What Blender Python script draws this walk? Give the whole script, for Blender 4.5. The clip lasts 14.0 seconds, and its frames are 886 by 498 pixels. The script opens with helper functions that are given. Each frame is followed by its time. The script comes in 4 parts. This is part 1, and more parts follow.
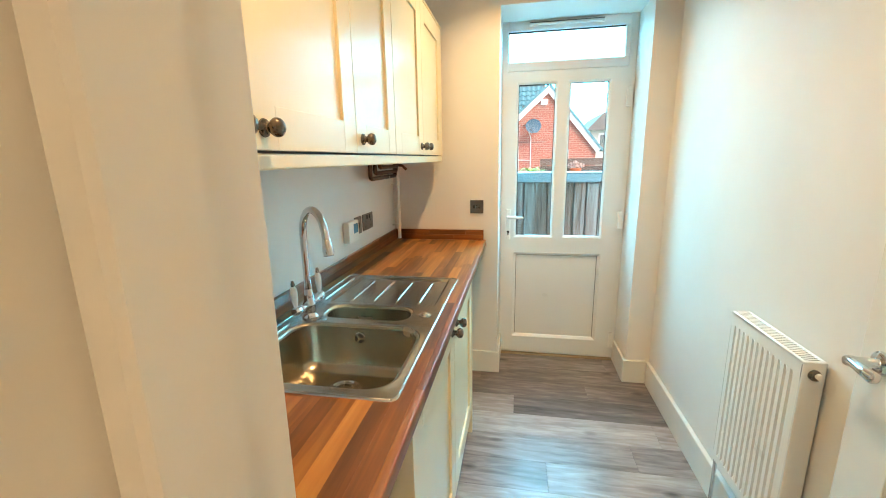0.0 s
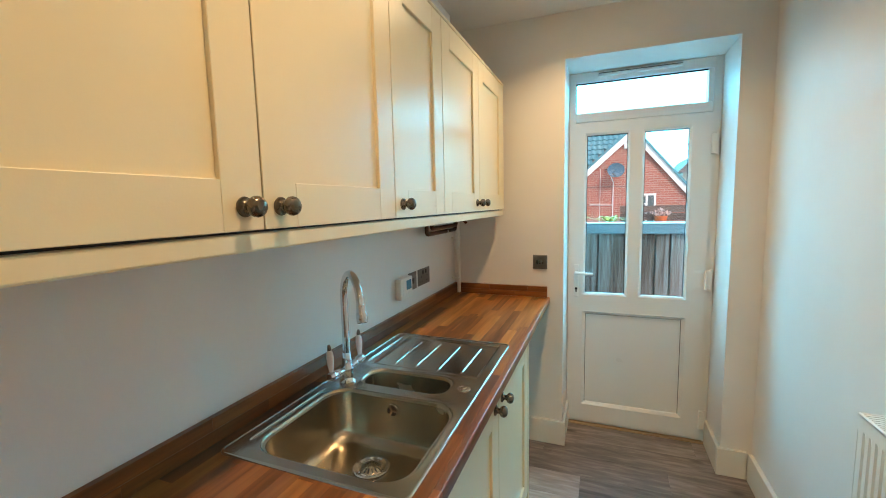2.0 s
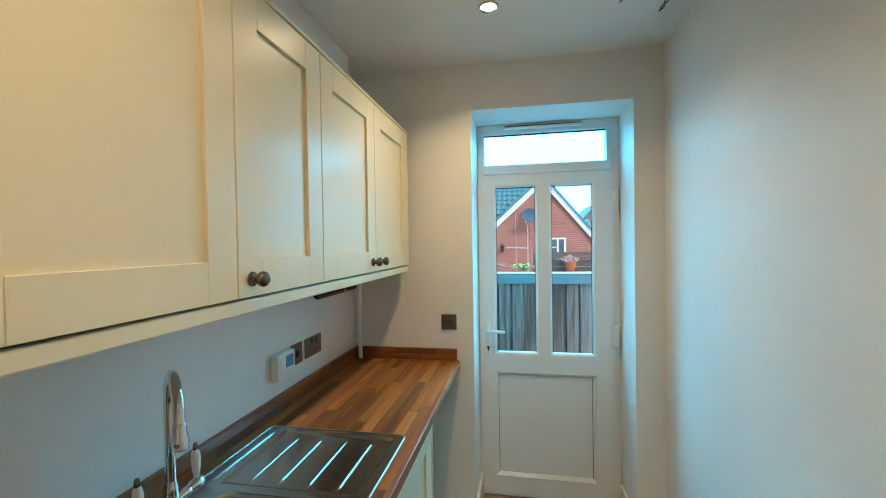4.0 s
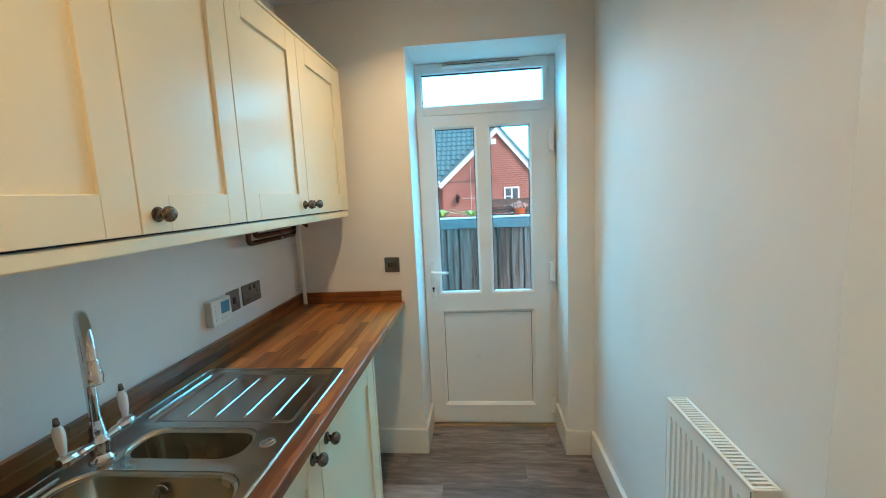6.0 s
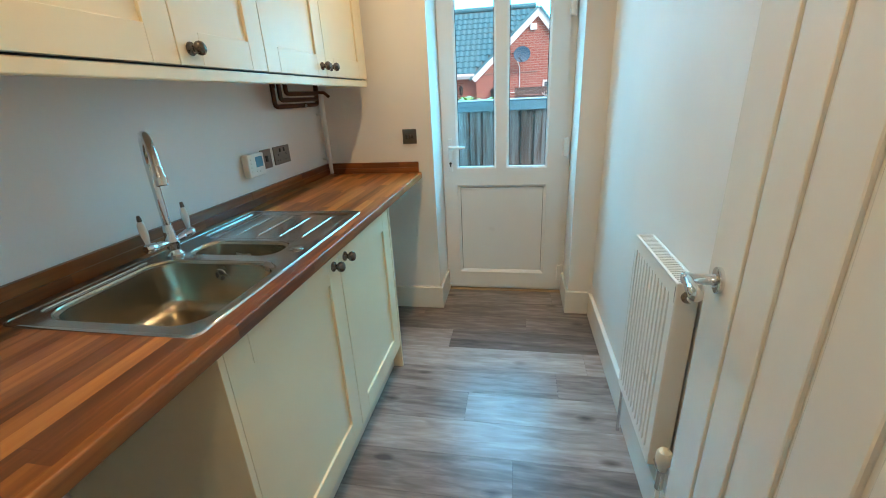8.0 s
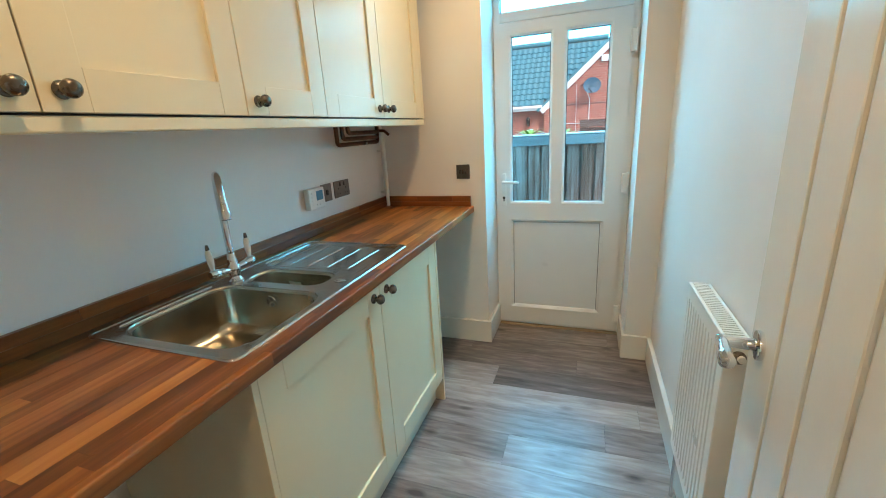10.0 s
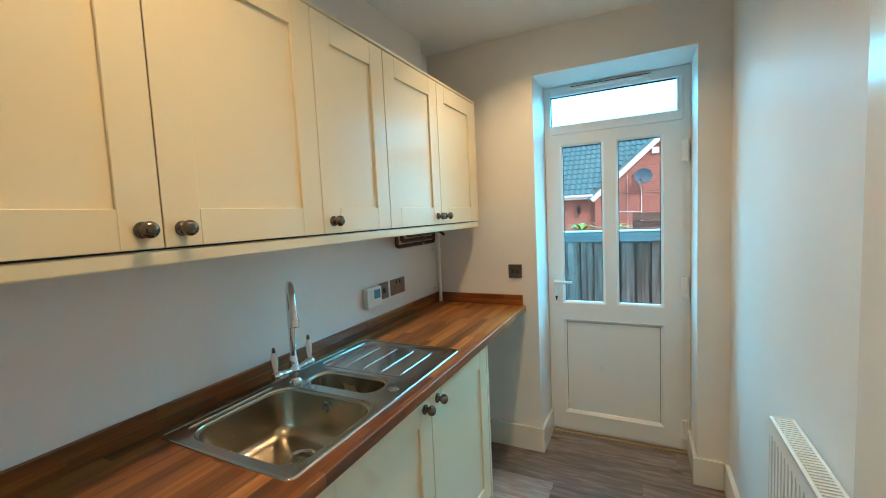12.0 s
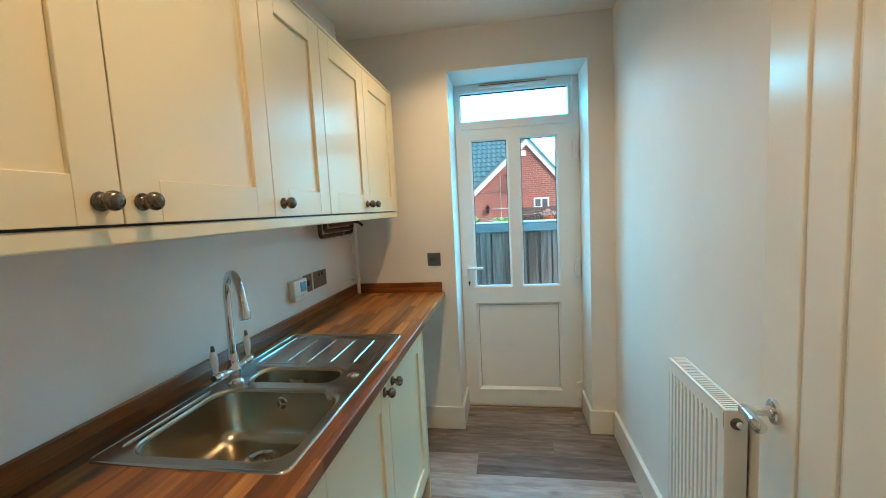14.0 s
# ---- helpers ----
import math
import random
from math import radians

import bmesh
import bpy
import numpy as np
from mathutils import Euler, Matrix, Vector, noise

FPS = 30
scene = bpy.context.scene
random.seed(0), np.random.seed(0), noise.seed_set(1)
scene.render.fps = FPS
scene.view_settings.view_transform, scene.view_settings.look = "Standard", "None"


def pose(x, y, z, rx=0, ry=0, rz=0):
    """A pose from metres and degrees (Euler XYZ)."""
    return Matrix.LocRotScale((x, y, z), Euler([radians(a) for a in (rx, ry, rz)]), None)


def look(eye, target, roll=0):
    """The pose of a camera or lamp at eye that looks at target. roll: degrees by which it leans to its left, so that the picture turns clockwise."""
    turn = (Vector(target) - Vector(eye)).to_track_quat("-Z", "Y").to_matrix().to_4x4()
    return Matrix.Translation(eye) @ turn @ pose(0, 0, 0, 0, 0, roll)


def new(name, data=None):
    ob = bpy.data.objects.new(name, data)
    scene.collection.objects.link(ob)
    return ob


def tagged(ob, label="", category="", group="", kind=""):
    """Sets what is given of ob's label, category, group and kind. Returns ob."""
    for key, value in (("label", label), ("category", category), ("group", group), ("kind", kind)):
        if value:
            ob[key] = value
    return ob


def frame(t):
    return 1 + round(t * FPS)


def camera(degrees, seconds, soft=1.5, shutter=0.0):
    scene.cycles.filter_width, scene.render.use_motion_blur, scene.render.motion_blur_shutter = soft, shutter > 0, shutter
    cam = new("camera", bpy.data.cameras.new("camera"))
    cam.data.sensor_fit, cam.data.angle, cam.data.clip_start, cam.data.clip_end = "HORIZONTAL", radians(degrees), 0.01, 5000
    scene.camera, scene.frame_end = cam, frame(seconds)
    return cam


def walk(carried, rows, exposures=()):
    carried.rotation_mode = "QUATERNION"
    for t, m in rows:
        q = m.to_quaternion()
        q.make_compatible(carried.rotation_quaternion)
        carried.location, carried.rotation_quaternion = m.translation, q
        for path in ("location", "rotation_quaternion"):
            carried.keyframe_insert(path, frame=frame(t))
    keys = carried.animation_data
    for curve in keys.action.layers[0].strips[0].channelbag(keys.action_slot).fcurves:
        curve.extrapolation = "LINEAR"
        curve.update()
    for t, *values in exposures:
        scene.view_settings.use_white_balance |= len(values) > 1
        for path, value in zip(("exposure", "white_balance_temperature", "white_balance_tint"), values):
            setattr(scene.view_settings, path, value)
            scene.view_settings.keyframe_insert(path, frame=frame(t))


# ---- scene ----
cam = camera(94.7, 14.0, soft=1.0)
PATH = [
    (0, (0.819, 0.367, 1.461), (0.462, 2.287, 1.03), -1.0),
    (0.5, (0.838, 0.404, 1.46), (0.261, 2.272, 1.042), -0.8),
    (1, (0.853, 0.427, 1.46), (0.211, 2.284, 1.083), -1.0),
    (1.5, (0.898, 0.449, 1.473), (0.215, 2.304, 1.17), -1.1),
    (2, (0.91, 0.482, 1.52), (0.183, 2.332, 1.302), -1.3),
    (2.5, (0.904, 0.526, 1.532), (0.17, 2.382, 1.396), -1.3),
    (3, (0.852, 0.616, 1.581), (0.115, 2.475, 1.539), -1.2),
    (3.5, (0.889, 0.695, 1.596), (0.29, 2.603, 1.592), -0.9),
    (4, (0.956, 0.749, 1.599), (0.583, 2.714, 1.569), -0.9),
    (4.2, (0.974, 0.774, 1.599), (0.705, 2.755, 1.562), -0.8),
    (6.5, (1.101, 0.695, 1.503), (0.918, 2.65, 1.126), -2.9),
    (7, (1.153, 0.61, 1.45), (0.917, 2.523, 0.917), -3.3),
    (7.5, (1.177, 0.524, 1.376), (0.879, 2.372, 0.673), -3.4),
    (9.8, (1.288, 0.545, 1.38), (0.672, 2.337, 0.74), -3.4),
    (10, (1.29, 0.542, 1.41), (0.632, 2.346, 0.851), -3.4),
    (10.5, (1.291, 0.533, 1.48), (0.528, 2.342, 1.099), -3.1),
    (11, (1.29, 0.513, 1.518), (0.445, 2.309, 1.266), -3.0),
    (11.5, (1.284, 0.503, 1.527), (0.398, 2.286, 1.341), -2.8),
    (12, (1.284, 0.515, 1.523), (0.401, 2.302, 1.362), -2.7),
    (12.5, (1.288, 0.518, 1.52), (0.461, 2.332, 1.358), -2.6),
    (13, (1.27, 0.512, 1.516), (0.557, 2.372, 1.347), -2.6),
    (13.5, (1.146, 0.489, 1.496), (0.588, 2.402, 1.318), -2.6),
    (14, (1.043, 0.394, 1.481), (0.723, 2.359, 1.285), -2.9),
]
EXPOSURES = [(0.0, 1.47, 7300, 21), (0.5, 1.47, 7300, 21), (1.0, 1.29, 7300, 21), (1.5, 1.07, 7100, 21), (2.0, 0.89, 6800, 21), (2.5, 0.77, 6450, 19), (3.0, 0.61, 6000, 14), (4.2, 0.62, 5950, 13),
             (6.3, 0.75, 6250, 19), (7.5, 0.84, 6300, 19), (10.0, 0.91, 6400, 19), (11.0, 0.76, 6450, 19), (14.0, 0.73, 6450, 19)]
walk(cam, [(t, look(eye, target, roll)) for t, eye, target, roll in PATH], EXPOSURES)
SKY, SUN, DAY, DAYCOL, SPOT, HALL, WARM = 0.15, 1.5, 128.0, (0.04, 0.58, 1.0), 4.1, 0.30, (1.0, 0.73, 0.37)

# ---- world and light ----
world = bpy.data.worlds.new("overcast_world")
scene.world = world
world.use_nodes = True
wn = world.node_tree
sky = wn.nodes.new("ShaderNodeTexSky")
sky.sky_type = 'NISHITA'
sky.sun_disc = False
sky.sun_elevation = radians(42)
sky.sun_rotation = radians(140)
sky.air_density = 1.0
sky.dust_density = 1.5
wn.nodes["Background"].inputs[1].default_value = SKY
wn.links.new(sky.outputs[0], wn.nodes["Background"].inputs[0])

sun_data = bpy.data.lights.new("sun", 'SUN')
sun_data.energy = SUN
sun_data.angle = radians(14)
sun_data.color = (1.0, 0.98, 0.95)
sun = new("sun", sun_data)
sun.matrix_world = Matrix.LocRotScale(Vector((0, 8, 12)), Euler((radians(48), 0, radians(40))), None)


def area_lamp(name, m, sx, sy, watts, color, shape='RECTANGLE', spread=180):
    d = bpy.data.lights.new(name, 'AREA')
    d.shape, d.size, d.energy, d.color = shape, sx, watts, color
    d.spread = radians(spread)
    if shape in ('RECTANGLE', 'ELLIPSE'):
        d.size_y = sy
    o = new(name, d)
    o.matrix_world = m
    return o


# the sky over the yard, whose light falls in by the glazed back door
area_lamp("door_daylight", look((1.10, 5.5, 3.65), (1.15, 2.2, 0.8)), 3.2, 1.3, DAY, DAYCOL)

# ---- helpers for building ----
BASE = {}


def thing(name, loc, label, category, group="", kind=""):
    o = new(name)
    o.empty_display_size = 0.05
    o.location = loc
    BASE[o.name] = Vector(loc)
    return tagged(o, label, category, group, kind)


def mesh_from(bm, name, smooth=None, at=(0, 0, 0)):
    bmesh.ops.recalc_face_normals(bm, faces=bm.faces[:])
    bmesh.ops.translate(bm, verts=bm.verts[:], vec=-Vector(at))
    me = bpy.data.meshes.new(name)
    bm.to_mesh(me)
    bm.free()
    if smooth is not None:
        me.shade_smooth()
        me.set_sharp_from_angle(angle=radians(smooth))
    return me


def part(name, bm, material, parent, label="", smooth=None):
    """A bmesh in world coordinates becomes one mesh object under its thing or part."""
    base = BASE[parent.name]
    o = new(name, mesh_from(bm, name, smooth, base))
    o.data.materials.append(material)
    o.parent = parent
    BASE[o.name] = base
    if label:
        o["label"] = label
    return o


def solid(name, bm, material, loc, label, category, group="", kind="", smooth=None):
    o = new(name, mesh_from(bm, name, smooth, loc))
    o.data.materials.append(material)
    o.location = loc
    BASE[o.name] = Vector(loc)
    return tagged(o, label, category, group, kind)


def shared(name, mesh, parent, loc, rot=None):
    """A piece on a shared mesh, placed in world coordinates under its parent."""
    o = new(name, mesh)
    o.parent = parent
    o.location = Vector(loc) - BASE[parent.name]
    if rot:
        o.rotation_euler = rot
    BASE[o.name] = Vector(loc)
    return o


def box(bm, x0, x1, y0, y1, z0, z1, bevel=0.0, seg=1):
    v = [bm.verts.new(p) for p in ((x0, y0, z0), (x1, y0, z0), (x1, y1, z0), (x0, y1, z0),
                                   (x0, y0, z1), (x1, y0, z1), (x1, y1, z1), (x0, y1, z1))]
    fs = [bm.faces.new([v[i] for i in q]) for q in ((0, 3, 2, 1), (4, 5, 6, 7), (0, 1, 5, 4), (1, 2, 6, 5), (2, 3, 7, 6), (3, 0, 4, 7))]
    if bevel:
        es = list({e for f in fs for e in f.edges})
        bmesh.ops.bevel(bm, geom=es, offset=bevel, segments=seg, affect='EDGES', profile=0.5)
    return bm


def boxes(*items, bevel=0.0, seg=1):
    bm = bmesh.new()
    for b in items:
        box(bm, *b, bevel=bevel, seg=seg)
    return bm


def lathe(bm, profile, centre, axis=(0, 0, 1), n=24):
    """Turn a profile of (radius, height) round an axis."""
    q = Vector((0, 0, 1)).rotation_difference(Vector(axis)).to_matrix()
    c = Vector(centre)
    rings = []
    for r, h in profile:
        if r < 1e-6:
            rings.append([bm.verts.new(c + q @ Vector((0, 0, h)))])
        else:
            rings.append([bm.verts.new(c + q @ Vector((r * math.cos(2 * math.pi * i / n), r * math.sin(2 * math.pi * i / n), h))) for i in range(n)])
    for a, b in zip(rings, rings[1:]):
        for i in range(n):
            j = (i + 1) % n
            if len(a) == 1 and len(b) == 1:
                break
            if len(a) == 1:
                bm.faces.new((a[0], b[i], b[j]))
            elif len(b) == 1:
                bm.faces.new((a[i], a[j], b[0]))
            else:
                bm.faces.new((a[i], a[j], b[j], b[i]))
    for r in (rings[0], rings[-1]):
        if len(r) > 1:
            bm.faces.new(r)
    return bm


def tube(bm, pts, radius, n=14):
    """A round tube along points; radius is one number or one for each point."""
    pts = [Vector(p) for p in pts]
    rad = radius if isinstance(radius, (list, tuple)) else [radius] * len(pts)
    side = None
    rings = []
    for i, p in enumerate(pts):
        t = (pts[min(i + 1, len(pts) - 1)] - pts[max(i - 1, 0)]).normalized()
        if side is None:
            side = t.orthogonal().normalized()
        side = (side - t * side.dot(t)).normalized()
        up = t.cross(side)
        rings.append([bm.verts.new(p + (side * math.cos(a) + up * math.sin(a)) * rad[i]) for a in (2 * math.pi * k / n for k in range(n))])
    for a, b in zip(rings, rings[1:]):
        for i in range(n):
            bm.faces.new((a[i], a[(i + 1) % n], b[(i + 1) % n], b[i]))
    bm.faces.new(rings[0])
    bm.faces.new(rings[-1])
    return bm


# ---- materials ----
def material(name, color, rough=0.5, metal=0.0, vary=0.06, scale=6.0, bump=0.05, bump_scale=200.0, coat=0.0, rough_vary=0.08, stretch=(1, 1, 1)):
    m = bpy.data.materials.new(name)
    m.use_nodes = True
    t = m.node_tree
    N, L = t.nodes.new, t.links.new
    p = t.nodes["Principled BSDF"]
    tc = N("ShaderNodeTexCoord")
    mp = N("ShaderNodeMapping")
    mp.inputs["Scale"].default_value = stretch
    L(tc.outputs["Object"], mp.inputs[0])
    big = N("ShaderNodeTexNoise")
    big.inputs["Scale"].default_value = scale
    big.inputs["Detail"].default_value = 6
    L(mp.outputs[0], big.inputs["Vector"])
    ramp = N("ShaderNodeMapRange")
    ramp.inputs[1].default_value, ramp.inputs[2].default_value = 0.3, 0.7
    ramp.inputs[3].default_value, ramp.inputs[4].default_value = 1 - vary, 1 + vary
    L(big.outputs[0], ramp.inputs[0])
    mul = N("ShaderNodeVectorMath")
    mul.operation = 'SCALE'
    mul.inputs[0].default_value = color
    L(ramp.outputs[0], mul.inputs["Scale"])
    L(mul.outputs[0], p.inputs["Base Color"])
    rr = N("ShaderNodeMapRange")
    rr.inputs[3].default_value, rr.inputs[4].default_value = max(0.02, rough - rough_vary), min(1, rough + rough_vary)
    L(big.outputs[0], rr.inputs[0])
    L(rr.outputs[0], p.inputs["Roughness"])
    p.inputs["Metallic"].default_value = metal
    p.inputs["Coat Weight"].default_value = coat
    p.inputs["Coat Roughness"].default_value = 0.15
    if bump:
        fine = N("ShaderNodeTexNoise")
        fine.inputs["Scale"].default_value = bump_scale
        fine.inputs["Detail"].default_value = 3
        L(mp.outputs[0], fine.inputs["Vector"])
        b = N("ShaderNodeBump")
        b.inputs["Strength"].default_value = bump
        b.inputs["Distance"].default_value = 0.002
        L(fine.outputs[0], b.inputs["Height"])
        L(b.outputs[0], p.inputs["Normal"])
    return m


def wood(name, stops, along, rough=0.4, grain=60.0, coat=0.0, bump=0.15, spread=1.0, stretch=0.06, fine_share=0.45, calm=1.0, tone="Random", knots=0.0):
    """Timber with grain along one axis; every piece takes its own tone from its object's random number."""
    m = bpy.data.materials.new(name)
    m.use_nodes = True
    t = m.node_tree
    N, L = t.nodes.new, t.links.new
    p = t.nodes["Principled BSDF"]
    tc, oi = N("ShaderNodeTexCoord"), N("ShaderNodeObjectInfo")
    shift = N("ShaderNodeVectorMath")
    shift.operation = 'SCALE'
    shift.inputs[0].default_value = (37.0, 53.0, 19.0)
    L(oi.outputs["Random"], shift.inputs["Scale"])
    add = N("ShaderNodeVectorMath")
    L(tc.outputs["Object"], add.inputs[0])
    L(shift.outputs[0], add.inputs[1])
    mp = N("ShaderNodeMapping")
    s = [1.0, 1.0, 1.0]
    s[along] = stretch
    mp.inputs["Scale"].default_value = s
    L(add.outputs[0], mp.inputs[0])
    fine, broad = N("ShaderNodeTexNoise"), N("ShaderNodeTexNoise")
    fine.inputs["Scale"].default_value, fine.inputs["Detail"].default_value = grain, 8
    fine.inputs["Distortion"].default_value = 0.6
    broad.inputs["Scale"].default_value, broad.inputs["Detail"].default_value = grain / 5, 4
    broad.inputs["Distortion"].default_value = 1.2
    L(mp.outputs[0], fine.inputs["Vector"])
    L(mp.outputs[0], broad.inputs["Vector"])
    a = N("ShaderNodeMath")
    a.operation = 'MULTIPLY_ADD'
    a.inputs[1].default_value, a.inputs[2].default_value = fine_share * calm, 0.5 * (1 - calm)
    L(fine.outputs[0], a.inputs[0])
    b = N("ShaderNodeMath")
    b.operation = 'MULTIPLY_ADD'
    b.inputs[1].default_value = (1 - fine_share) * calm
    L(broad.outputs[0], b.inputs[0])
    L(a.outputs[0], b.inputs[2])
    c = N("ShaderNodeMath")
    c.operation = 'MULTIPLY_ADD'
    c.inputs[1].default_value = 0.42 * spread
    L(oi.outputs[tone], c.inputs[0])
    d = N("ShaderNodeMath")
    d.operation = 'ADD'
    d.inputs[1].default_value = -0.21 * spread
    L(b.outputs[0], d.inputs[0])
    L(d.outputs[0], c.inputs[2])
    ramp = N("ShaderNodeValToRGB")
    ramp.color_ramp.elements[0].position, ramp.color_ramp.elements[0].color = stops[0][0], (*stops[0][1], 1)
    ramp.color_ramp.elements[1].position, ramp.color_ramp.elements[1].color = stops[-1][0], (*stops[-1][1], 1)
    for pos, col in stops[1:-1]:
        e = ramp.color_ramp.elements.new(pos)
        e.color = (*col, 1)
    L(c.outputs[0], ramp.inputs[0])
    if knots:
        # small dark knots, drawn out along the grain
        km, kv, kr, ks = N("ShaderNodeMapping"), N("ShaderNodeTexVoronoi"), N("ShaderNodeMapRange"), N("ShaderNodeMath")
        ksc = [1.0, 1.0, 1.0]
        ksc[along] = 0.45
        km.inputs["Scale"].default_value = ksc
        L(add.outputs[0], km.inputs[0])
        L(km.outputs[0], kv.inputs["Vector"])
        kv.inputs["Scale"].default_value = 7.0
        kr.inputs[1].default_value, kr.inputs[2].default_value = 0.03, 0.16
        kr.inputs[3].default_value, kr.inputs[4].default_value = knots, 0.0
        L(kv.outputs["Distance"], kr.inputs[0])
        ks.operation = 'SUBTRACT'
        L(c.outputs[0], ks.inputs[0])
        L(kr.outputs[0], ks.inputs[1])
        L(ks.outputs[0], ramp.inputs[0])
    L(ramp.outputs[0], p.inputs["Base Color"])
    rr = N("ShaderNodeMapRange")
    rr.inputs[3].default_value, rr.inputs[4].default_value = rough + 0.1, rough - 0.1
    L(b.outputs[0], rr.inputs[0])
    L(rr.outputs[0], p.inputs["Roughness"])
    p.inputs["Coat Weight"].default_value = coat
    p.inputs["Coat Roughness"].default_value = 0.2
    bp = N("ShaderNodeBump")
    bp.inputs["Strength"].default_value, bp.inputs["Distance"].default_value = bump, 0.001
    L(fine.outputs[0], bp.inputs["Height"])
    L(bp.outputs[0], p.inputs["Normal"])
    return m


def glowing(name, color, strength):
    m = bpy.data.materials.new(name)
    m.use_nodes = True
    p = m.node_tree.nodes["Principled BSDF"]
    p.inputs["Base Color"].default_value = (*color, 1)
    p.inputs["Emission Color"].default_value = (*color, 1)
    p.inputs["Emission Strength"].default_value = strength
    return m


def clear_glass(name):
    m = bpy.data.materials.new(name)
    m.use_nodes = True
    p = m.node_tree.nodes["Principled BSDF"]
    p.inputs["Base Color"].default_value = (0.97, 1.0, 0.99, 1)
    p.inputs["Roughness"].default_value = 0.0
    p.inputs["IOR"].default_value = 1.45
    p.inputs["Transmission Weight"].default_value = 1.0
    return m


WALL = material("matt_wall_paint", (0.80, 0.77, 0.73), 0.47, vary=0.03, scale=2.5, bump=0.12, bump_scale=350)
CEIL = material("ceiling_paint", (0.82, 0.81, 0.79), 0.8, vary=0.03, scale=2.0, bump=0.1, bump_scale=300)
GLOSS = material("white_gloss_woodwork", (0.77, 0.74, 0.68), 0.25, rough_vary=0.02, vary=0.03, scale=5, bump=0.06, bump_scale=120)
CREAM = material("cream_satin_cabinet_paint", (0.81, 0.705, 0.49), 0.30, rough_vary=0.03, vary=0.025, scale=3, bump=0.05, bump_scale=260)
CARCASS = material("cream_carcass_board", (0.74, 0.68, 0.54), 0.5, vary=0.03, scale=4)
UPVC = material("white_upvc", (0.80, 0.82, 0.82), 0.28, rough_vary=0.02, vary=0.02, scale=3, bump=0.02, bump_scale=80)
PLASTIC = material("white_plastic", (0.80, 0.79, 0.74), 0.35, vary=0.02, bump=0.02)
PORCELAIN = material("white_porcelain", (0.85, 0.82, 0.76), 0.12, vary=0.02, bump=0.0)
CHROME = material("polished_chrome", (0.68, 0.69, 0.70), 0.05, metal=1.0, vary=0.02, rough_vary=0.03, bump=0.0)
STEEL = material("brushed_stainless_steel", (0.46, 0.41, 0.33), 0.25, metal=1.0, vary=0.06, scale=9, bump=0.08, bump_scale=420, stretch=(1, 0.15, 1))
FLANGE = material("polished_steel_flange", (0.48, 0.455, 0.42), 0.20, metal=1.0, vary=0.06, scale=9, rough_vary=0.04, bump=0.03, bump_scale=300, stretch=(1, 0.15, 1))
RIMSTEEL = material("polished_steel_rim", (0.62, 0.61, 0.59), 0.13, metal=1.0, vary=0.03, rough_vary=0.03, bump=0.0)
PEWTER = material("dark_pewter_metal", (0.16, 0.137, 0.115), 0.26, metal=1.0, vary=0.15, scale=40, bump=0.05)
NICKEL = material("brushed_nickel_plate", (0.21, 0.195, 0.18), 0.34, metal=1.0, vary=0.08, scale=30, bump=0.04)
BLACK = material("black_rubber", (0.02, 0.02, 0.02), 0.5, vary=0.1)
COPPER = material("tarnished_copper", (0.11, 0.05, 0.032), 0.42, metal=1.0, vary=0.35, scale=25, bump=0.05)
SCREEN = material("blue_lcd_screen", (0.12, 0.32, 0.46), 0.15, vary=0.1, bump=0.0)
RADWHITE = material("white_radiator_enamel", (0.80, 0.78, 0.73), 0.3, vary=0.02, bump=0.02)
GLASS = clear_glass("window_glass")
LAMP = glowing("lamp_glow", (1.0, 0.80, 0.50), 30.0)
STAVE = wood("oiled_walnut_staves", [(0.26, (0.060, 0.017, 0.005)), (0.42, (0.20, 0.062, 0.013)), (0.58, (0.38, 0.135, 0.027)), (0.80, (0.58, 0.255, 0.060))], 1, rough=0.38, grain=60, coat=0.04, bump=0.06, spread=0.72, calm=0.70)
UPSTAVE = wood("dark_oiled_upstand", [(0.26, (0.07, 0.020, 0.006)), (0.45, (0.19, 0.058, 0.014)), (0.60, (0.31, 0.10, 0.023)), (0.80, (0.44, 0.16, 0.04))], 1, rough=0.32, grain=55, coat=0.05, bump=0.06, spread=0.25)
STAVEX = wood("dark_oiled_cross_upstand", [(0.26, (0.07, 0.020, 0.006)), (0.45, (0.19, 0.058, 0.014)), (0.60, (0.31, 0.10, 0.023)), (0.80, (0.44, 0.16, 0.04))], 0, rough=0.32, grain=55, coat=0.05, bump=0.06, spread=0.25)
PLANK = wood("grey_oak_vinyl", [(0.28, (0.075, 0.054, 0.046)), (0.42, (0.19, 0.147, 0.128)), (0.55, (0.34, 0.28, 0.25)), (0.74, (0.60, 0.54, 0.50))], 0, rough=0.31, grain=44, bump=0.10, spread=0.95, stretch=0.15, fine_share=0.50, calm=0.68, tone="Color", knots=0.20)
THRESH = wood("oak_threshold", [(0.25, (0.20, 0.12, 0.06)), (0.6, (0.33, 0.22, 0.12)), (0.85, (0.42, 0.30, 0.18))], 0, rough=0.45, grain=30)
FENCE = wood("weathered_fence_board", [(0.32, (0.035, 0.02, 0.015)), (0.43, (0.15, 0.085, 0.062)), (0.53, (0.21, 0.165, 0.145)), (0.70, (0.36, 0.34, 0.32))], 2, rough=0.85, grain=60, bump=0.5, spread=0.35, stretch=0.08, fine_share=0.5, knots=0.30)
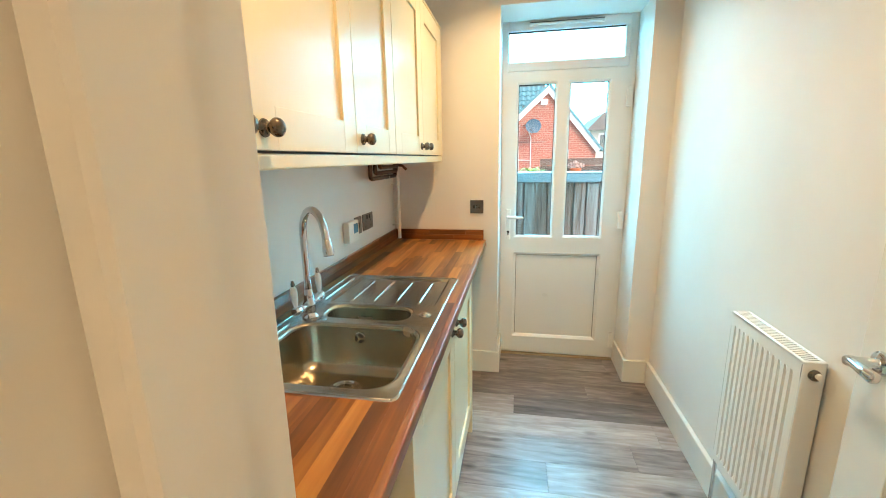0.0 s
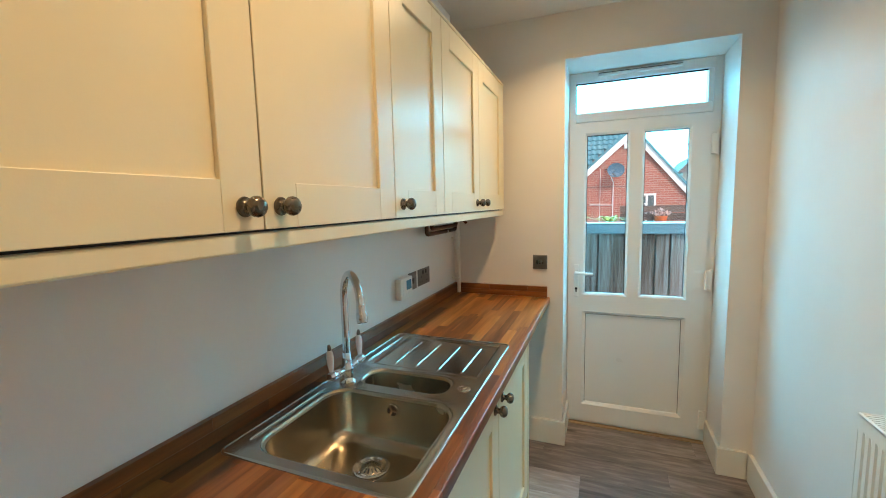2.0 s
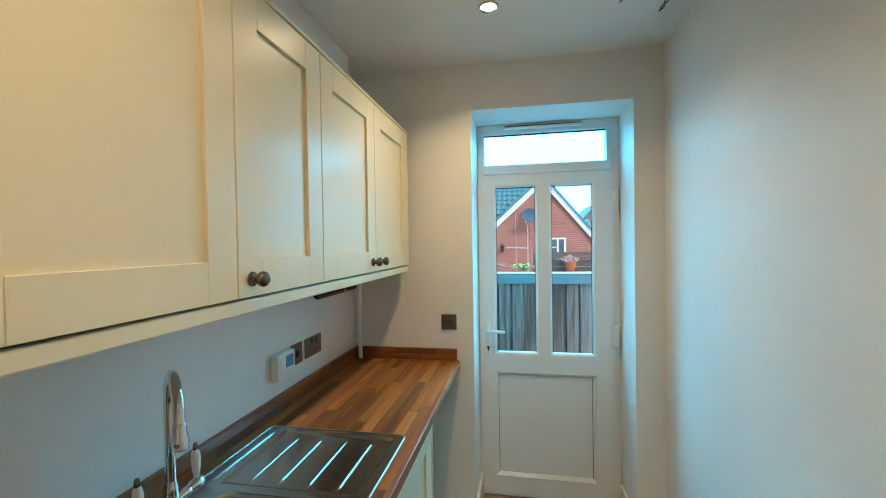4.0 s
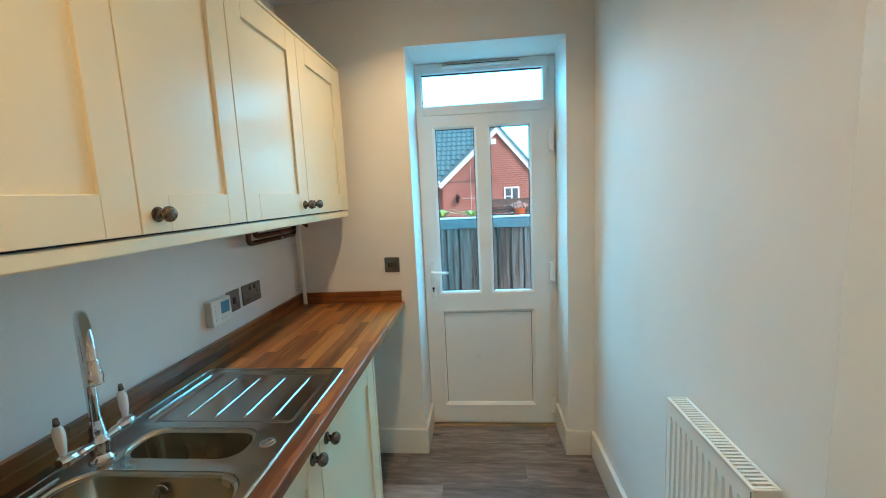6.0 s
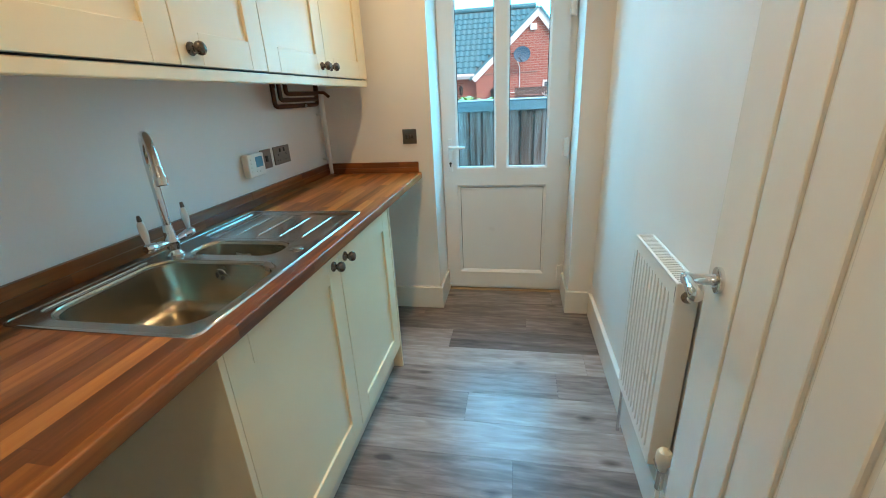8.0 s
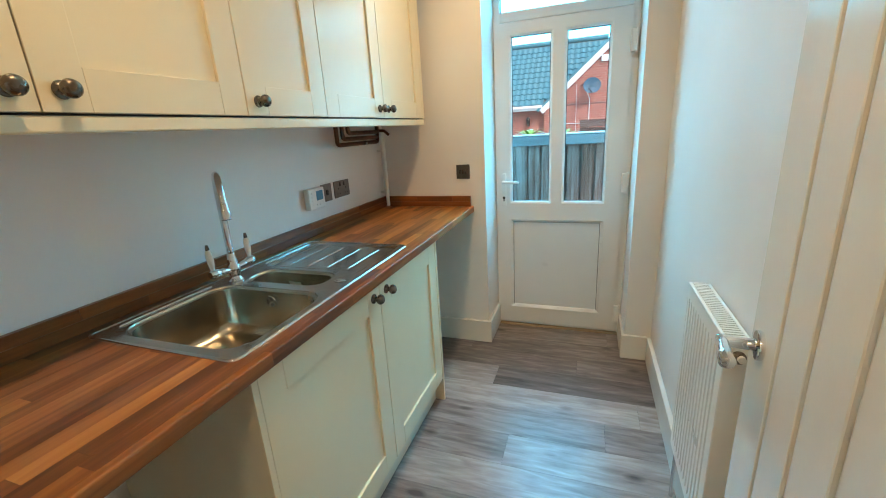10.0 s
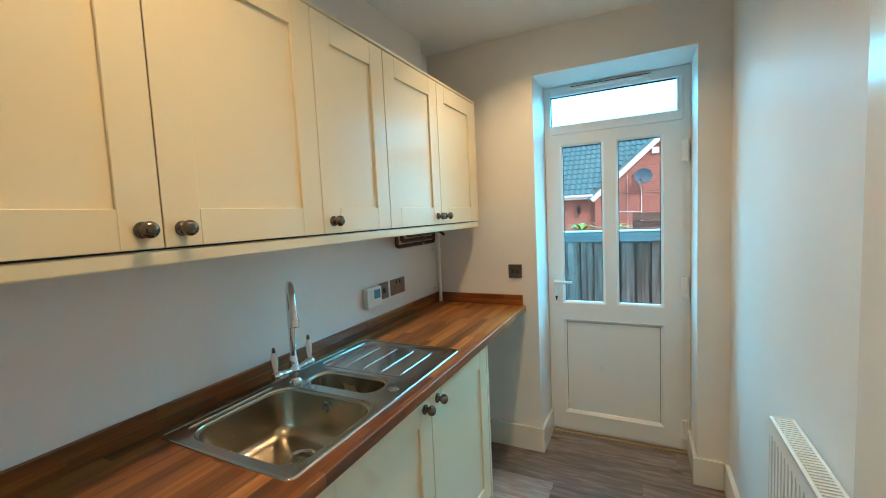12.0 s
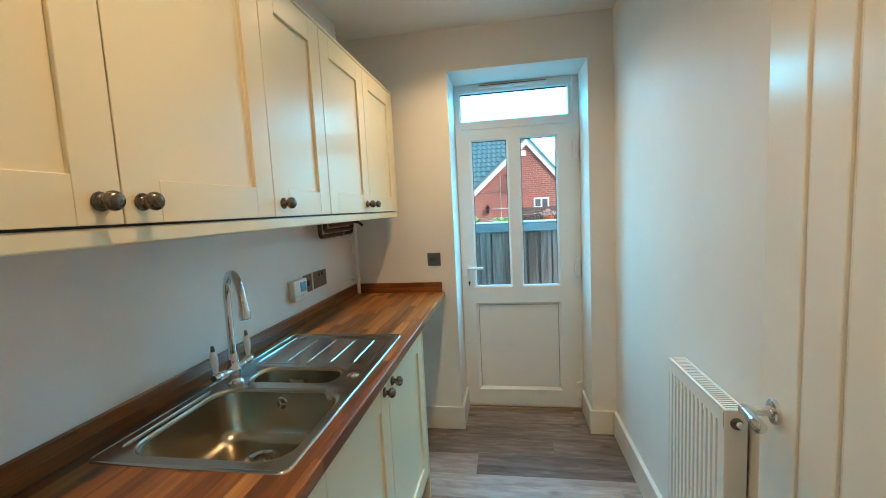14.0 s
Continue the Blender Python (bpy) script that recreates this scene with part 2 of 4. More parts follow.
RAIL = wood("grey_fence_rail", [(0.3, (0.10, 0.15, 0.165)), (0.5, (0.18, 0.25, 0.27)), (0.75, (0.27, 0.35, 0.37))], 0, rough=0.75, grain=30, bump=0.3)
TRELLIS = wood("brown_fence_panel", [(0.2, (0.07, 0.04, 0.03)), (0.6, (0.15, 0.09, 0.07)), (0.9, (0.22, 0.14, 0.11))], 0, rough=0.8, grain=25, bump=0.3)
# grey tiles, with the cyan cast of the daylight put into their colour
TILE = material("cyan_cast_roof_tile", (0.09, 0.27, 0.31), 0.6, vary=0.2, scale=5, bump=0.2, bump_scale=60)
SLATE = material("grey_roof_far", (0.19, 0.165, 0.15), 0.7, vary=0.15, scale=3)
FASCIA = material("white_fascia_board", (0.82, 0.82, 0.80), 0.4, vary=0.03)
PAVING = material("grey_concrete_paving", (0.30, 0.29, 0.27), 0.85, vary=0.15, scale=3, bump=0.3, bump_scale=60)
LEAF = material("yellow_green_leaf", (0.26, 0.33, 0.04), 0.5, vary=0.3, scale=20)
ORANGE = material("orange_flower_pot", (0.62, 0.11, 0.03), 0.5, vary=0.1)
PETAL = material("pale_pink_petals", (0.65, 0.42, 0.35), 0.6, vary=0.15, scale=30)
DISH = material("blue_grey_dish_metal", (0.06, 0.14, 0.20), 0.6, vary=0.05)
DARKGLASS = material("far_window_glass", (0.10, 0.14, 0.15), 0.08, vary=0.2, scale=3, bump=0.0)
RENDER = material("cream_render", (0.62, 0.58, 0.50), 0.8, vary=0.06, scale=3)
HALLCARPET = material("beige_hall_carpet", (0.36, 0.31, 0.26), 0.95, vary=0.1, scale=60, bump=0.4)


def brick_material():
    m = bpy.data.materials.new("red_brick_courses")
    m.use_nodes = True
    t = m.node_tree
    N, L = t.nodes.new, t.links.new
    p = t.nodes["Principled BSDF"]
    tc, sp, cb = N("ShaderNodeTexCoord"), N("ShaderNodeSeparateXYZ"), N("ShaderNodeCombineXYZ")
    L(tc.outputs["Object"], sp.inputs[0])
    ad = N("ShaderNodeMath")
    L(sp.outputs["X"], ad.inputs[0])
    L(sp.outputs["Y"], ad.inputs[1])
    L(ad.outputs[0], cb.inputs[0])
    L(sp.outputs["Z"], cb.inputs[1])
    br = N("ShaderNodeTexBrick")
    br.inputs["Color1"].default_value = (0.46, 0.15, 0.105, 1)
    br.inputs["Color2"].default_value = (0.37, 0.11, 0.075, 1)
    br.inputs["Mortar"].default_value = (0.46, 0.32, 0.27, 1)
    br.inputs["Scale"].default_value = 1.0
    br.inputs["Brick Width"].default_value, br.inputs["Row Height"].default_value = 0.225, 0.075
    br.inputs["Mortar Size"].default_value = 0.008
    L(cb.outputs[0], br.inputs["Vector"])
    no = N("ShaderNodeTexNoise")
    no.inputs["Scale"].default_value = 2.0
    no.inputs["Detail"].default_value = 6
    L(tc.outputs["Object"], no.inputs["Vector"])
    mr = N("ShaderNodeMapRange")
    mr.inputs[3].default_value, mr.inputs[4].default_value = 0.8, 1.2
    L(no.outputs[0], mr.inputs[0])
    sc = N("ShaderNodeVectorMath")
    sc.operation = 'SCALE'
    L(br.outputs[0], sc.inputs[0])
    L(mr.outputs[0], sc.inputs["Scale"])
    L(sc.outputs[0], p.inputs["Base Color"])
    p.inputs["Roughness"].default_value = 0.85
    bp = N("ShaderNodeBump")
    bp.inputs["Strength"].default_value, bp.inputs["Distance"].default_value = 0.6, 0.01
    bp.invert = True
    L(br.outputs["Fac"], bp.inputs["Height"])
    L(bp.outputs[0], p.inputs["Normal"])
    return m


BRICK = brick_material()

# ---- the room's shell ----
XL, XR, YF, YB, ZC = 0.0, 1.680, 0.505, 3.0, 2.58
RX0, RX1, RZ = 0.695, 1.535, 2.325          # back door reveal
YO = 3.39                                    # outside face of the back wall
DX0, DX1, DZ = 0.712, 1.497, 2.045           # hall doorway, rough opening
YH = 0.385                                   # hall side of the front wall


def wall(name, label, *bs):
    return solid(name, boxes(*bs), WALL, (bs[0][0], bs[0][2], 0), label, "wall", kind="structure")


wall("wall_west", "off-white painted plaster wall behind the worktop", (-0.12, 0, -1.5, YO, 0, ZC))
wall("wall_east", "off-white painted plaster wall with a radiator on it", (XR, XR + 0.12, YH + 0.001, YO, 0, ZC))
wall("wall_north", "off-white painted plaster wall with a deep back door reveal",
     (0, RX0, YB, YO, 0, ZC), (RX1, XR, YB, YO, 0, ZC), (RX0, RX1, YB, YO, RZ, ZC))
wall("wall_south", "off-white painted wall with the hall doorway",
     (0, DX0, YH, YF, 0, ZC), (DX1, XR, YH, YF, 0, ZC), (DX0, DX1, YH, YF, DZ, ZC))
wall("wall_hall", "plain painted walls that close the hall",
     (-0.12, 2.4, -1.62, -1.5, 0, ZC), (2.4, 2.52, -1.62, YH, 0, ZC), (XR, 2.4, YH - 0.1, YH, 0, ZC))
solid("ceiling", boxes((-0.12, 2.52, -1.62, YO, ZC, ZC + 0.1)), CEIL, (0, 0, ZC), "white painted plasterboard ceiling", "ceiling", kind="structure")
# boxed-in pipe duct over the wall cupboards
duct = thing("pipe_boxing", (0, 2.2, 2.22), "cream painted pipe boxing above the wall cupboards", "boxing")
part("front_panel", boxes((0.002, 0.085, 1.90, 2.77, 2.214, 2.578), bevel=0.002), WALL, duct)
part("flue_column", boxes((0.002, 0.13, 1.74, 1.90, 2.214, 2.579), bevel=0.002), WALL, duct)

SK = 0.155


def skirting(name, *bs):
    return solid(name, boxes(*bs, bevel=0.003), GLOSS, (bs[0][0], bs[0][2], 0), "white gloss painted flat skirting board", "skirting", kind="structure")


skirting("baseboard_north_west", (0.10, RX0 + 0.018, YB - 0.018, YB, 0, SK), (RX0, RX0 + 0.018, YB, 3.30, 0, SK))
skirting("baseboard_north_east", (RX1 - 0.018, XR - 0.022, YB - 0.018, YB, 0, SK), (RX1 - 0.018, RX1, YB, 3.30, 0, SK))
skirting("baseboard_east", (XR - 0.022, XR, YF, YB - 0.018, 0, SK))

# hall doorway: lining, stops, architraves
frame_1 = thing("door_frame", (DX0, YH, 0), "white gloss door lining with planted stops around the hall doorway", "door frame", kind="structure")
part("jamb", boxes((DX0, DX0 + 0.012, YH - 0.012, YF + 0.004, 0, DZ), bevel=0.002), GLOSS, frame_1)
part("jamb", boxes((DX1 - 0.012, DX1, YH - 0.012, YF + 0.004, 0, DZ), bevel=0.002), GLOSS, frame_1)
part("head", boxes((DX0 + 0.012, DX1 - 0.012, YH - 0.012, YF + 0.004, DZ - 0.012, DZ), bevel=0.002), GLOSS, frame_1)
part("stop", boxes((DX0 + 0.012, DX0 + 0.024, 0.435, 0.466, 0, DZ - 0.012), bevel=0.002), GLOSS, frame_1)
part("stop", boxes((DX1 - 0.024, DX1 - 0.012, 0.435, 0.466, 0, DZ - 0.012), bevel=0.002), GLOSS, frame_1)
part("architrave", boxes((DX0 - 0.062, DX0 + 0.004, YH - 0.018, YH, 0, DZ + 0.06), bevel=0.004), GLOSS, frame_1)
part("architrave", boxes((DX1 - 0.004, DX1 + 0.062, YH - 0.018, YH, 0, DZ + 0.06), bevel=0.004), GLOSS, frame_1)

# ---- the back door ----
YD = 3.317
door_b = thing("back_door", (1.1, YD, 0.0), "white upvc back door with two glass panes, closed", "door", kind="")
part("door_frame", boxes((RX0, 0.735, YD + 0.002, YD + 0.068, 0.0, RZ), (1.492, RX1, YD + 0.002, YD + 0.068, 0, RZ), (0.735, 1.492, YD + 0.002, YD + 0.068, 2.265, RZ),
                         (0.735, 1.492, YD + 0.002, YD + 0.068, 2.02, 2.077), (1.463, 1.492, YD + 0.002, YD + 0.068, 2.077, 2.265), (0.735, 1.492, YD + 0.002, YD + 0.068, 0.0, 0.018), bevel=0.003), UPVC, door_b)


def beading(bm, x0, x1, z0, z1, y, w=0.014, d=0.008):
    """A sloped bead round an opening: the frame's inner edge falls back to the pane."""
    o = [bm.verts.new(p) for p in ((x0 - w, y, z0 - w), (x1 + w, y, z0 - w), (x1 + w, y, z1 + w), (x0 - w, y, z1 + w))]
    i = [bm.verts.new(p) for p in ((x0, y + d, z0), (x1, y + d, z0), (x1, y + d, z1), (x0, y + d, z1))]
    k = [bm.verts.new(p) for p in ((x0, y + 0.03, z0), (x1, y + 0.03, z0), (x1, y + 0.03, z1), (x0, y + 0.03, z1))]
    for a, b in ((o, i), (i, k)):
        for n in range(4):
            bm.faces.new((a[n], a[(n + 1) % 4], b[(n + 1) % 4], b[n]))


GZ0, GZ1 = 0.915, 1.935
LX0, LX1, LZ0, LZ1 = 0.700, 1.495, 0.020, 2.014
panes = ((0.807, 1.046, GZ0, GZ1), (1.142, 1.378, GZ0, GZ1))
bm = bmesh.new()
y0, y1 = YD - 0.012, YD + 0.05
W = 0.014
for b in ((LX0, 0.807 - W, y0, y1, LZ0, LZ1), (1.378 + W, LX1, y0, y1, LZ0, LZ1), (1.046 + W, 1.142 - W, y0, y1, GZ0 - W, GZ1 + W),
          (0.807 - W, 1.378 + W, y0, y1, GZ1 + W, LZ1), (0.807 - W, 1.378 + W, y0, y1, 0.79, GZ0 - W), (0.807 - W, 1.378 + W, y0, y1, LZ0, 0.137)):
    box(bm, *b)
for px0, px1, pz0, pz1 in panes:
    beading(bm, px0, px1, pz0, pz1, y0)
bmesh.ops.remove_doubles(bm, verts=bm.verts[:], dist=0.0002)
leaf = part("door_leaf", bm, UPVC, door_b)
bm = bmesh.new()
beading(bm, 0.811, 1.374, 0.157, 0.772, y0 - 0.003, w=0.018, d=0.013)
box(bm, 0.790, 1.395, y0 - 0.003, y0 + 0.004, 0.790, 0.793)
box(bm, 0.790, 1.395, y0 - 0.003, y0 + 0.004, 0.136, 0.139)
box(bm, 0.790, 0.793, y0 - 0.003, y0 + 0.004, 0.139, 0.790)
box(bm, 1.392, 1.395, y0 - 0.003, y0 + 0.004, 0.139, 0.790)
part("bead", bm, UPVC, leaf)
part("panel", boxes((0.793, 1.392, y0 + 0.016, y0 + 0.03, 0.137, 0.79)), UPVC, leaf)
# black strips at sides and top stand in for the bead's shade
part("panel_shade_line", boxes((0.811, 0.8135, y0 + 0.0135, y0 + 0.0158, 0.157, 0.772), (1.3715, 1.374, y0 + 0.0135, y0 + 0.0158, 0.157, 0.772), (0.8135, 1.3715, y0 + 0.0135, y0 + 0.0158, 0.7695, 0.772)), BLACK, leaf, "thin black lines for the shade inside the panel's bead")
for px0, px1, pz0, pz1 in panes:
    g = part("pane", boxes((px0, px1, YD + 0.012, YD + 0.016, pz0, pz1)), GLASS, door_b, "clear glass pane")
    g.visible_shadow = False
    part("gasket", boxes((px0, px1, YD + 0.008, YD + 0.012, pz1 - 0.005, pz1), (px0, px0 + 0.004, YD + 0.008, YD + 0.012, pz0, pz1 - 0.005), (px1 - 0.004, px1, YD + 0.008, YD + 0.012, pz0, pz1 - 0.005)), BLACK, door_b)
g = part("transom_pane", boxes((0.735, 1.463, YD + 0.03, YD + 0.034, 2.077, 2.265)), GLASS, door_b, "clear glass pane of the toplight")
g.visible_shadow = False
part("gasket", boxes((0.735, 1.463, YD + 0.022, YD + 0.03, 2.259, 2.265), (0.735, 0.739, YD + 0.022, YD + 0.03, 2.077, 2.259)), BLACK, door_b)
bm = bmesh.new()
box(bm, 0.865, 1.331, YD - 0.016, YD + 0.002, 2.288, 2.306, bevel=0.004)
part("trickle_vent", bm, UPVC, door_b)
part("vent_slot", boxes((0.87, 1.326, YD - 0.018, YD - 0.004, 2.3065, 2.3085)), BLACK, door_b)
bm = bmesh.new()
box(bm, 0.737, 0.767, y0 - 0.010, y0, 0.885, 1.105, bevel=0.005, seg=2)
plate = part("handle_plate", bm, UPVC, door_b)
bm = bmesh.new()
tube(bm, [(0.752, y0 - 0.008, 1.05), (0.752, y0 - 0.035, 1.05), (0.757, y0 - 0.047, 1.05), (0.77, y0 - 0.052, 1.05), (0.80, y0 - 0.052, 1.049), (0.858, y0 - 0.050, 1.048)], [0.009, 0.009, 0.010, 0.010, 0.010, 0.008], 12)
part("lever", bm, UPVC, plate, smooth=50)
bm = bmesh.new()
lathe(bm, [(0.0085, 0), (0.0085, 0.003), (0, 0.003)], (0.752, y0 - 0.010, 0.942), (0, -1, 0), 14)
box(bm, 0.748, 0.756, y0 - 0.0125, y0 - 0.009, 0.918, 0.940)
part("keyhole", bm, BLACK, plate)
for hz in (1.775, 0.972, 0.09):
    bm = bmesh.new()
    box(bm, 1.486, 1.516, y0 - 0.020, y0 + 0.002, hz, hz + 0.12, bevel=0.006, seg=2)
    lathe(bm, [(0.008, 0), (0.008, 0.128), (0.006, 0.132), (0, 0.132)], (1.516, y0 - 0.012, hz - 0.005), n=12)
    part("hinge", bm, UPVC, door_b)

# ---- wall cupboards ----

def knob_mesh():
    bm = bmesh.new()
    lathe(bm, [(0.0, 0.0), (0.0165, 0.0), (0.0175, 0.002), (0.0165, 0.005), (0.0125, 0.0065), (0.0095, 0.009), (0.0085, 0.013), (0.0100, 0.017),
               (0.0145, 0.020), (0.0175, 0.025), (0.0180, 0.030), (0.0162, 0.0355), (0.0120, 0.0395), (0.006, 0.0415), (0, 0.042)], (0, 0, 0), (1, 0, 0), 28)
    me = mesh_from(bm, "knob", 50)
    me.materials.append(PEWTER)
    return me


KNOB = knob_mesh()


def shaker_door(parent, x, y0, y1, z0, z1, knob, fw=0.085, thick=0.02):
    """Framed door facing +x: two stiles, two rails and a sunk panel; a round knob."""
    g = 0.0015
    d = part("door", boxes((x - thick + 0.002, x - 0.0095, y0 + fw - 0.004, y1 - fw + 0.004, z0 + fw - 0.004, z1 - fw + 0.004)), CREAM, parent)
    for nm, b in (("stile", (y0 + g, y0 + fw, z0, z1)), ("stile", (y1 - fw, y1 - g, z0, z1)), ("rail", (y0 + fw + 0.0003, y1 - fw - 0.0003, z0, z0 + fw)), ("rail", (y0 + fw + 0.0003, y1 - fw - 0.0003, z1 - fw, z1))):
        part(nm, boxes((x - thick, x, *b), bevel=0.0012), CREAM, d)
    k = shared("knob", KNOB, d, (x, *knob))
    k["label"] = "dark pewter round knob on a rose"
    return d


def wall_cupboard(y0, y1, splits, knobs, label):
    u = thing("wall_cupboard", (0.0, y0, 1.445), label, "cupboard", "wall cupboards over the worktop")
    t = 0.018
    bm = boxes((0.002, 0.327, y0, y0 + t, 1.482, 2.2), (0.002, 0.327, y1 - t, y1, 1.482, 2.2), (0.002, 0.327, y0 + t, y1 - t, 1.484, 1.502), (0.002, 0.327, y0 + t, y1 - t, 2.182, 2.2), (0.002, 0.010, y0 + t, y1 - t, 1.502, 2.182))
    part("body", bm, CARCASS, u)
    # black strip behind the doors stands in for the shade in their gaps
    part("gap_shade_strip", boxes((0.3272, 0.3295, y0 + 0.001, y1 - 0.001, 1.4776, 2.195)), BLACK, u, "black strip that puts shade in the door gaps")
    for (a, b), k in zip(zip(splits, splits[1:]), knobs):
        shaker_door(u, 0.35, a, b, 1.4825, 2.196, (k, 1.523))
    return u


wall_cupboard(0.537, 1.5395, (0.537, 1.044, 1.5395), (1.001, 1.084), "cream shaker wall cupboard with two closed doors and pewter knobs")
wall_cupboard(1.5405, 1.9355, (1.5405, 1.9355), (1.586,), "narrow cream shaker wall cupboard with one closed door")
wall_cupboard(1.9365, 2.90, (1.9365, 2.41, 2.90), (2.366, 2.455), "cream shaker wall cupboard beside the back wall, closed")
solid("cornice_board", boxes((0.002, 0.352, 0.530, 2.935, 2.2005, 2.213), bevel=0.003), CREAM, (0, 0.53, 2.2), "thin cream top board over the wall cupboards", "trim")
pel = thing("light_pelmet", (0.33, 1.7, 1.445), "cream light pelmet under the wall cupboards", "trim")
part("front_strip", boxes((0.322, 0.346, 0.530, 2.935, 1.445, 1.4772), bevel=0.004, seg=2), CREAM, pel)
part("end_return", boxes((0.10, 0.3215, 2.914, 2.935, 1.446, 1.4772), bevel=0.003), CREAM, pel)
solid("end_panel", boxes((0.002, 0.349, 2.9015, 2.935, 1.480, 2.2), bevel=0.002), CREAM, (0, 2.9, 1.48), "cream end panel closing the wall cupboards", "panel")

# ---- base unit and worktop ----
WT0, WT1 = 0.902, 0.940
bu = thing("base_cabinet", (0.3, 1.74, 0), "cream shaker sink base cabinet with two closed doors", "cabinet")
part("side_panel", boxes((0.02, 0.600, 1.136, 1.154, 0, 0.900), bevel=0.001), CREAM, bu)
part("side_panel", boxes((0.02, 0.600, 2.318, 2.336, 0, 0.900), bevel=0.001), CREAM, bu)
# the same black strip for shade, behind the base doors
part("gap_shade_strip", boxes((0.5762, 0.5775, 1.156, 2.316, 0.137, 0.895)), BLACK, bu, "black strip that puts shade in the door gaps")
part("carcass", boxes((0.02, 0.576, 1.155, 1.172, 0.135, 0.72), (0.02, 0.576, 2.30, 2.317, 0.135, 0.72), (0.02, 0.576, 1.172, 2.30, 0.135, 0.153), (0.02, 0.028, 1.172, 2.30, 0.153, 0.72), (0.556, 0.576, 1.172, 2.30, 0.87, 0.899)), CARCASS, bu)
part("plinth", boxes((0.535, 0.550, 1.155, 2.317, 0.002, 0.133)), CARCASS, bu)
shaker_door(bu, 0.598, 1.155, 1.7475, 0.135, 0.893, (1.700, 0.858))
shaker_door(bu, 0.598, 1.7485, 2.317, 0.135, 0.893, (1.796, 0.858))

XW = 0.617
wt = thing("worktop", (0.3, 1.75, WT0), "oiled hardwood stave worktop with a sink cut into it", "worktop")
CUT = (0.10, 0.545, 1.17, 2.055)
re_ = random.Random(15)
yy = 0.507
while yy < YB - 0.01:
    e = min(YB - 0.002, yy + re_.uniform(0.35, 0.7))
    bm = boxes((XW - 0.040, XW, yy - 0.012, e + 0.012, WT0, WT1), bevel=0.005, seg=3)
    for co, no_ in (((0, yy, 0), (0, -1, 0)), ((0, e - 0.0003, 0), (0, 1, 0)), ((XW - 0.020, 0, 0), (-1, 0, 0))):
        bmesh.ops.bisect_plane(bm, geom=bm.verts[:] + bm.edges[:] + bm.faces[:], plane_co=co, plane_no=no_, clear_outer=True)
    part("edge_stave", bm, STAVE, wt, smooth=40)
    yy = e
part("core", boxes((0.002, XW - 0.0205, 0.507, CUT[2], WT0, WT1 - 0.006), (0.002, XW - 0.0205, CUT[3], YB - 0.002, WT0, WT1 - 0.006), (0.002, CUT[0], CUT[2], CUT[3], WT0, WT1 - 0.006), (CUT[1], XW - 0.0205, CUT[2], CUT[3], WT0, WT1 - 0.006)), STAVE, wt)

# upstands
up1 = thing("upstand", (0.01, 1.75, WT1), "hardwood upstand along the wall behind the worktop", "upstand")
up2 = thing("upstand", (0.3, 2.99, WT1), "hardwood upstand along the end wall of the worktop", "upstand")
rs = random.Random(4)
for zz0, zz1 in ((WT1 + 0.0005, WT1 + 0.033), (WT1 + 0.0335, WT1 + 0.066)):
    yy = 0.507
    while yy < YB - 0.01:
        e = min(YB - 0.002, yy + rs.uniform(0.35, 0.75))
        part("stave", boxes((0.002, 0.020, yy, e - 0.0004, zz0, zz1), bevel=0.0012 if zz1 > WT1 + 0.05 else 0.0), UPSTAVE, up1)
        yy = e
    xx = 0.0205
    while xx < 0.60:
        e = min(0.602, xx + rs.uniform(0.2, 0.4))
        part("stave", boxes((xx, e - 0.0004, YB - 0.020, YB - 0.002, zz0, zz1), bevel=0.0012 if zz1 > WT1 + 0.05 else 0.0), STAVEX, up2)
        xx = e

# ---- the sink ----
SX0, SX1, SY0, SY1, SZ = 0.062, 0.563, 1.139, 2.082, 0.9435


def rr_point(a, hx, hy, r):
    """Where a ray at angle a leaves a rounded rectangle about the origin."""
    c, s = math.cos(a), math.sin(a)
    lo, hi = 0.0, hx + hy
    for _ in range(40):
        m = (lo + hi) / 2
        qx, qy = abs(c * m) - hx + r, abs(s * m) - hy + r
        d = math.hypot(max(qx, 0), max(qy, 0)) + min(max(qx, qy), 0) - r
        lo, hi = (m, hi) if d < 0 else (lo, m)
    return c * lo, s * lo


def eased(x, y, r=0.020):
    """Pull a point of the sink's flange inside its rounded outer corner."""
    for cx, sx in ((SX0 + r, -1), (SX1 - r, 1)):
        for cy, sy in ((SY0 + r, -1), (SY1 - r, 1)):
            dx, dy = (x - cx) * sx, (y - cy) * sy
            if dx > 0 and dy > 0:
                d = math.hypot(dx, dy)
                if d > r:
                    return cx + sx * dx * r / d, cy + sy * dy * r / d
    return x, y


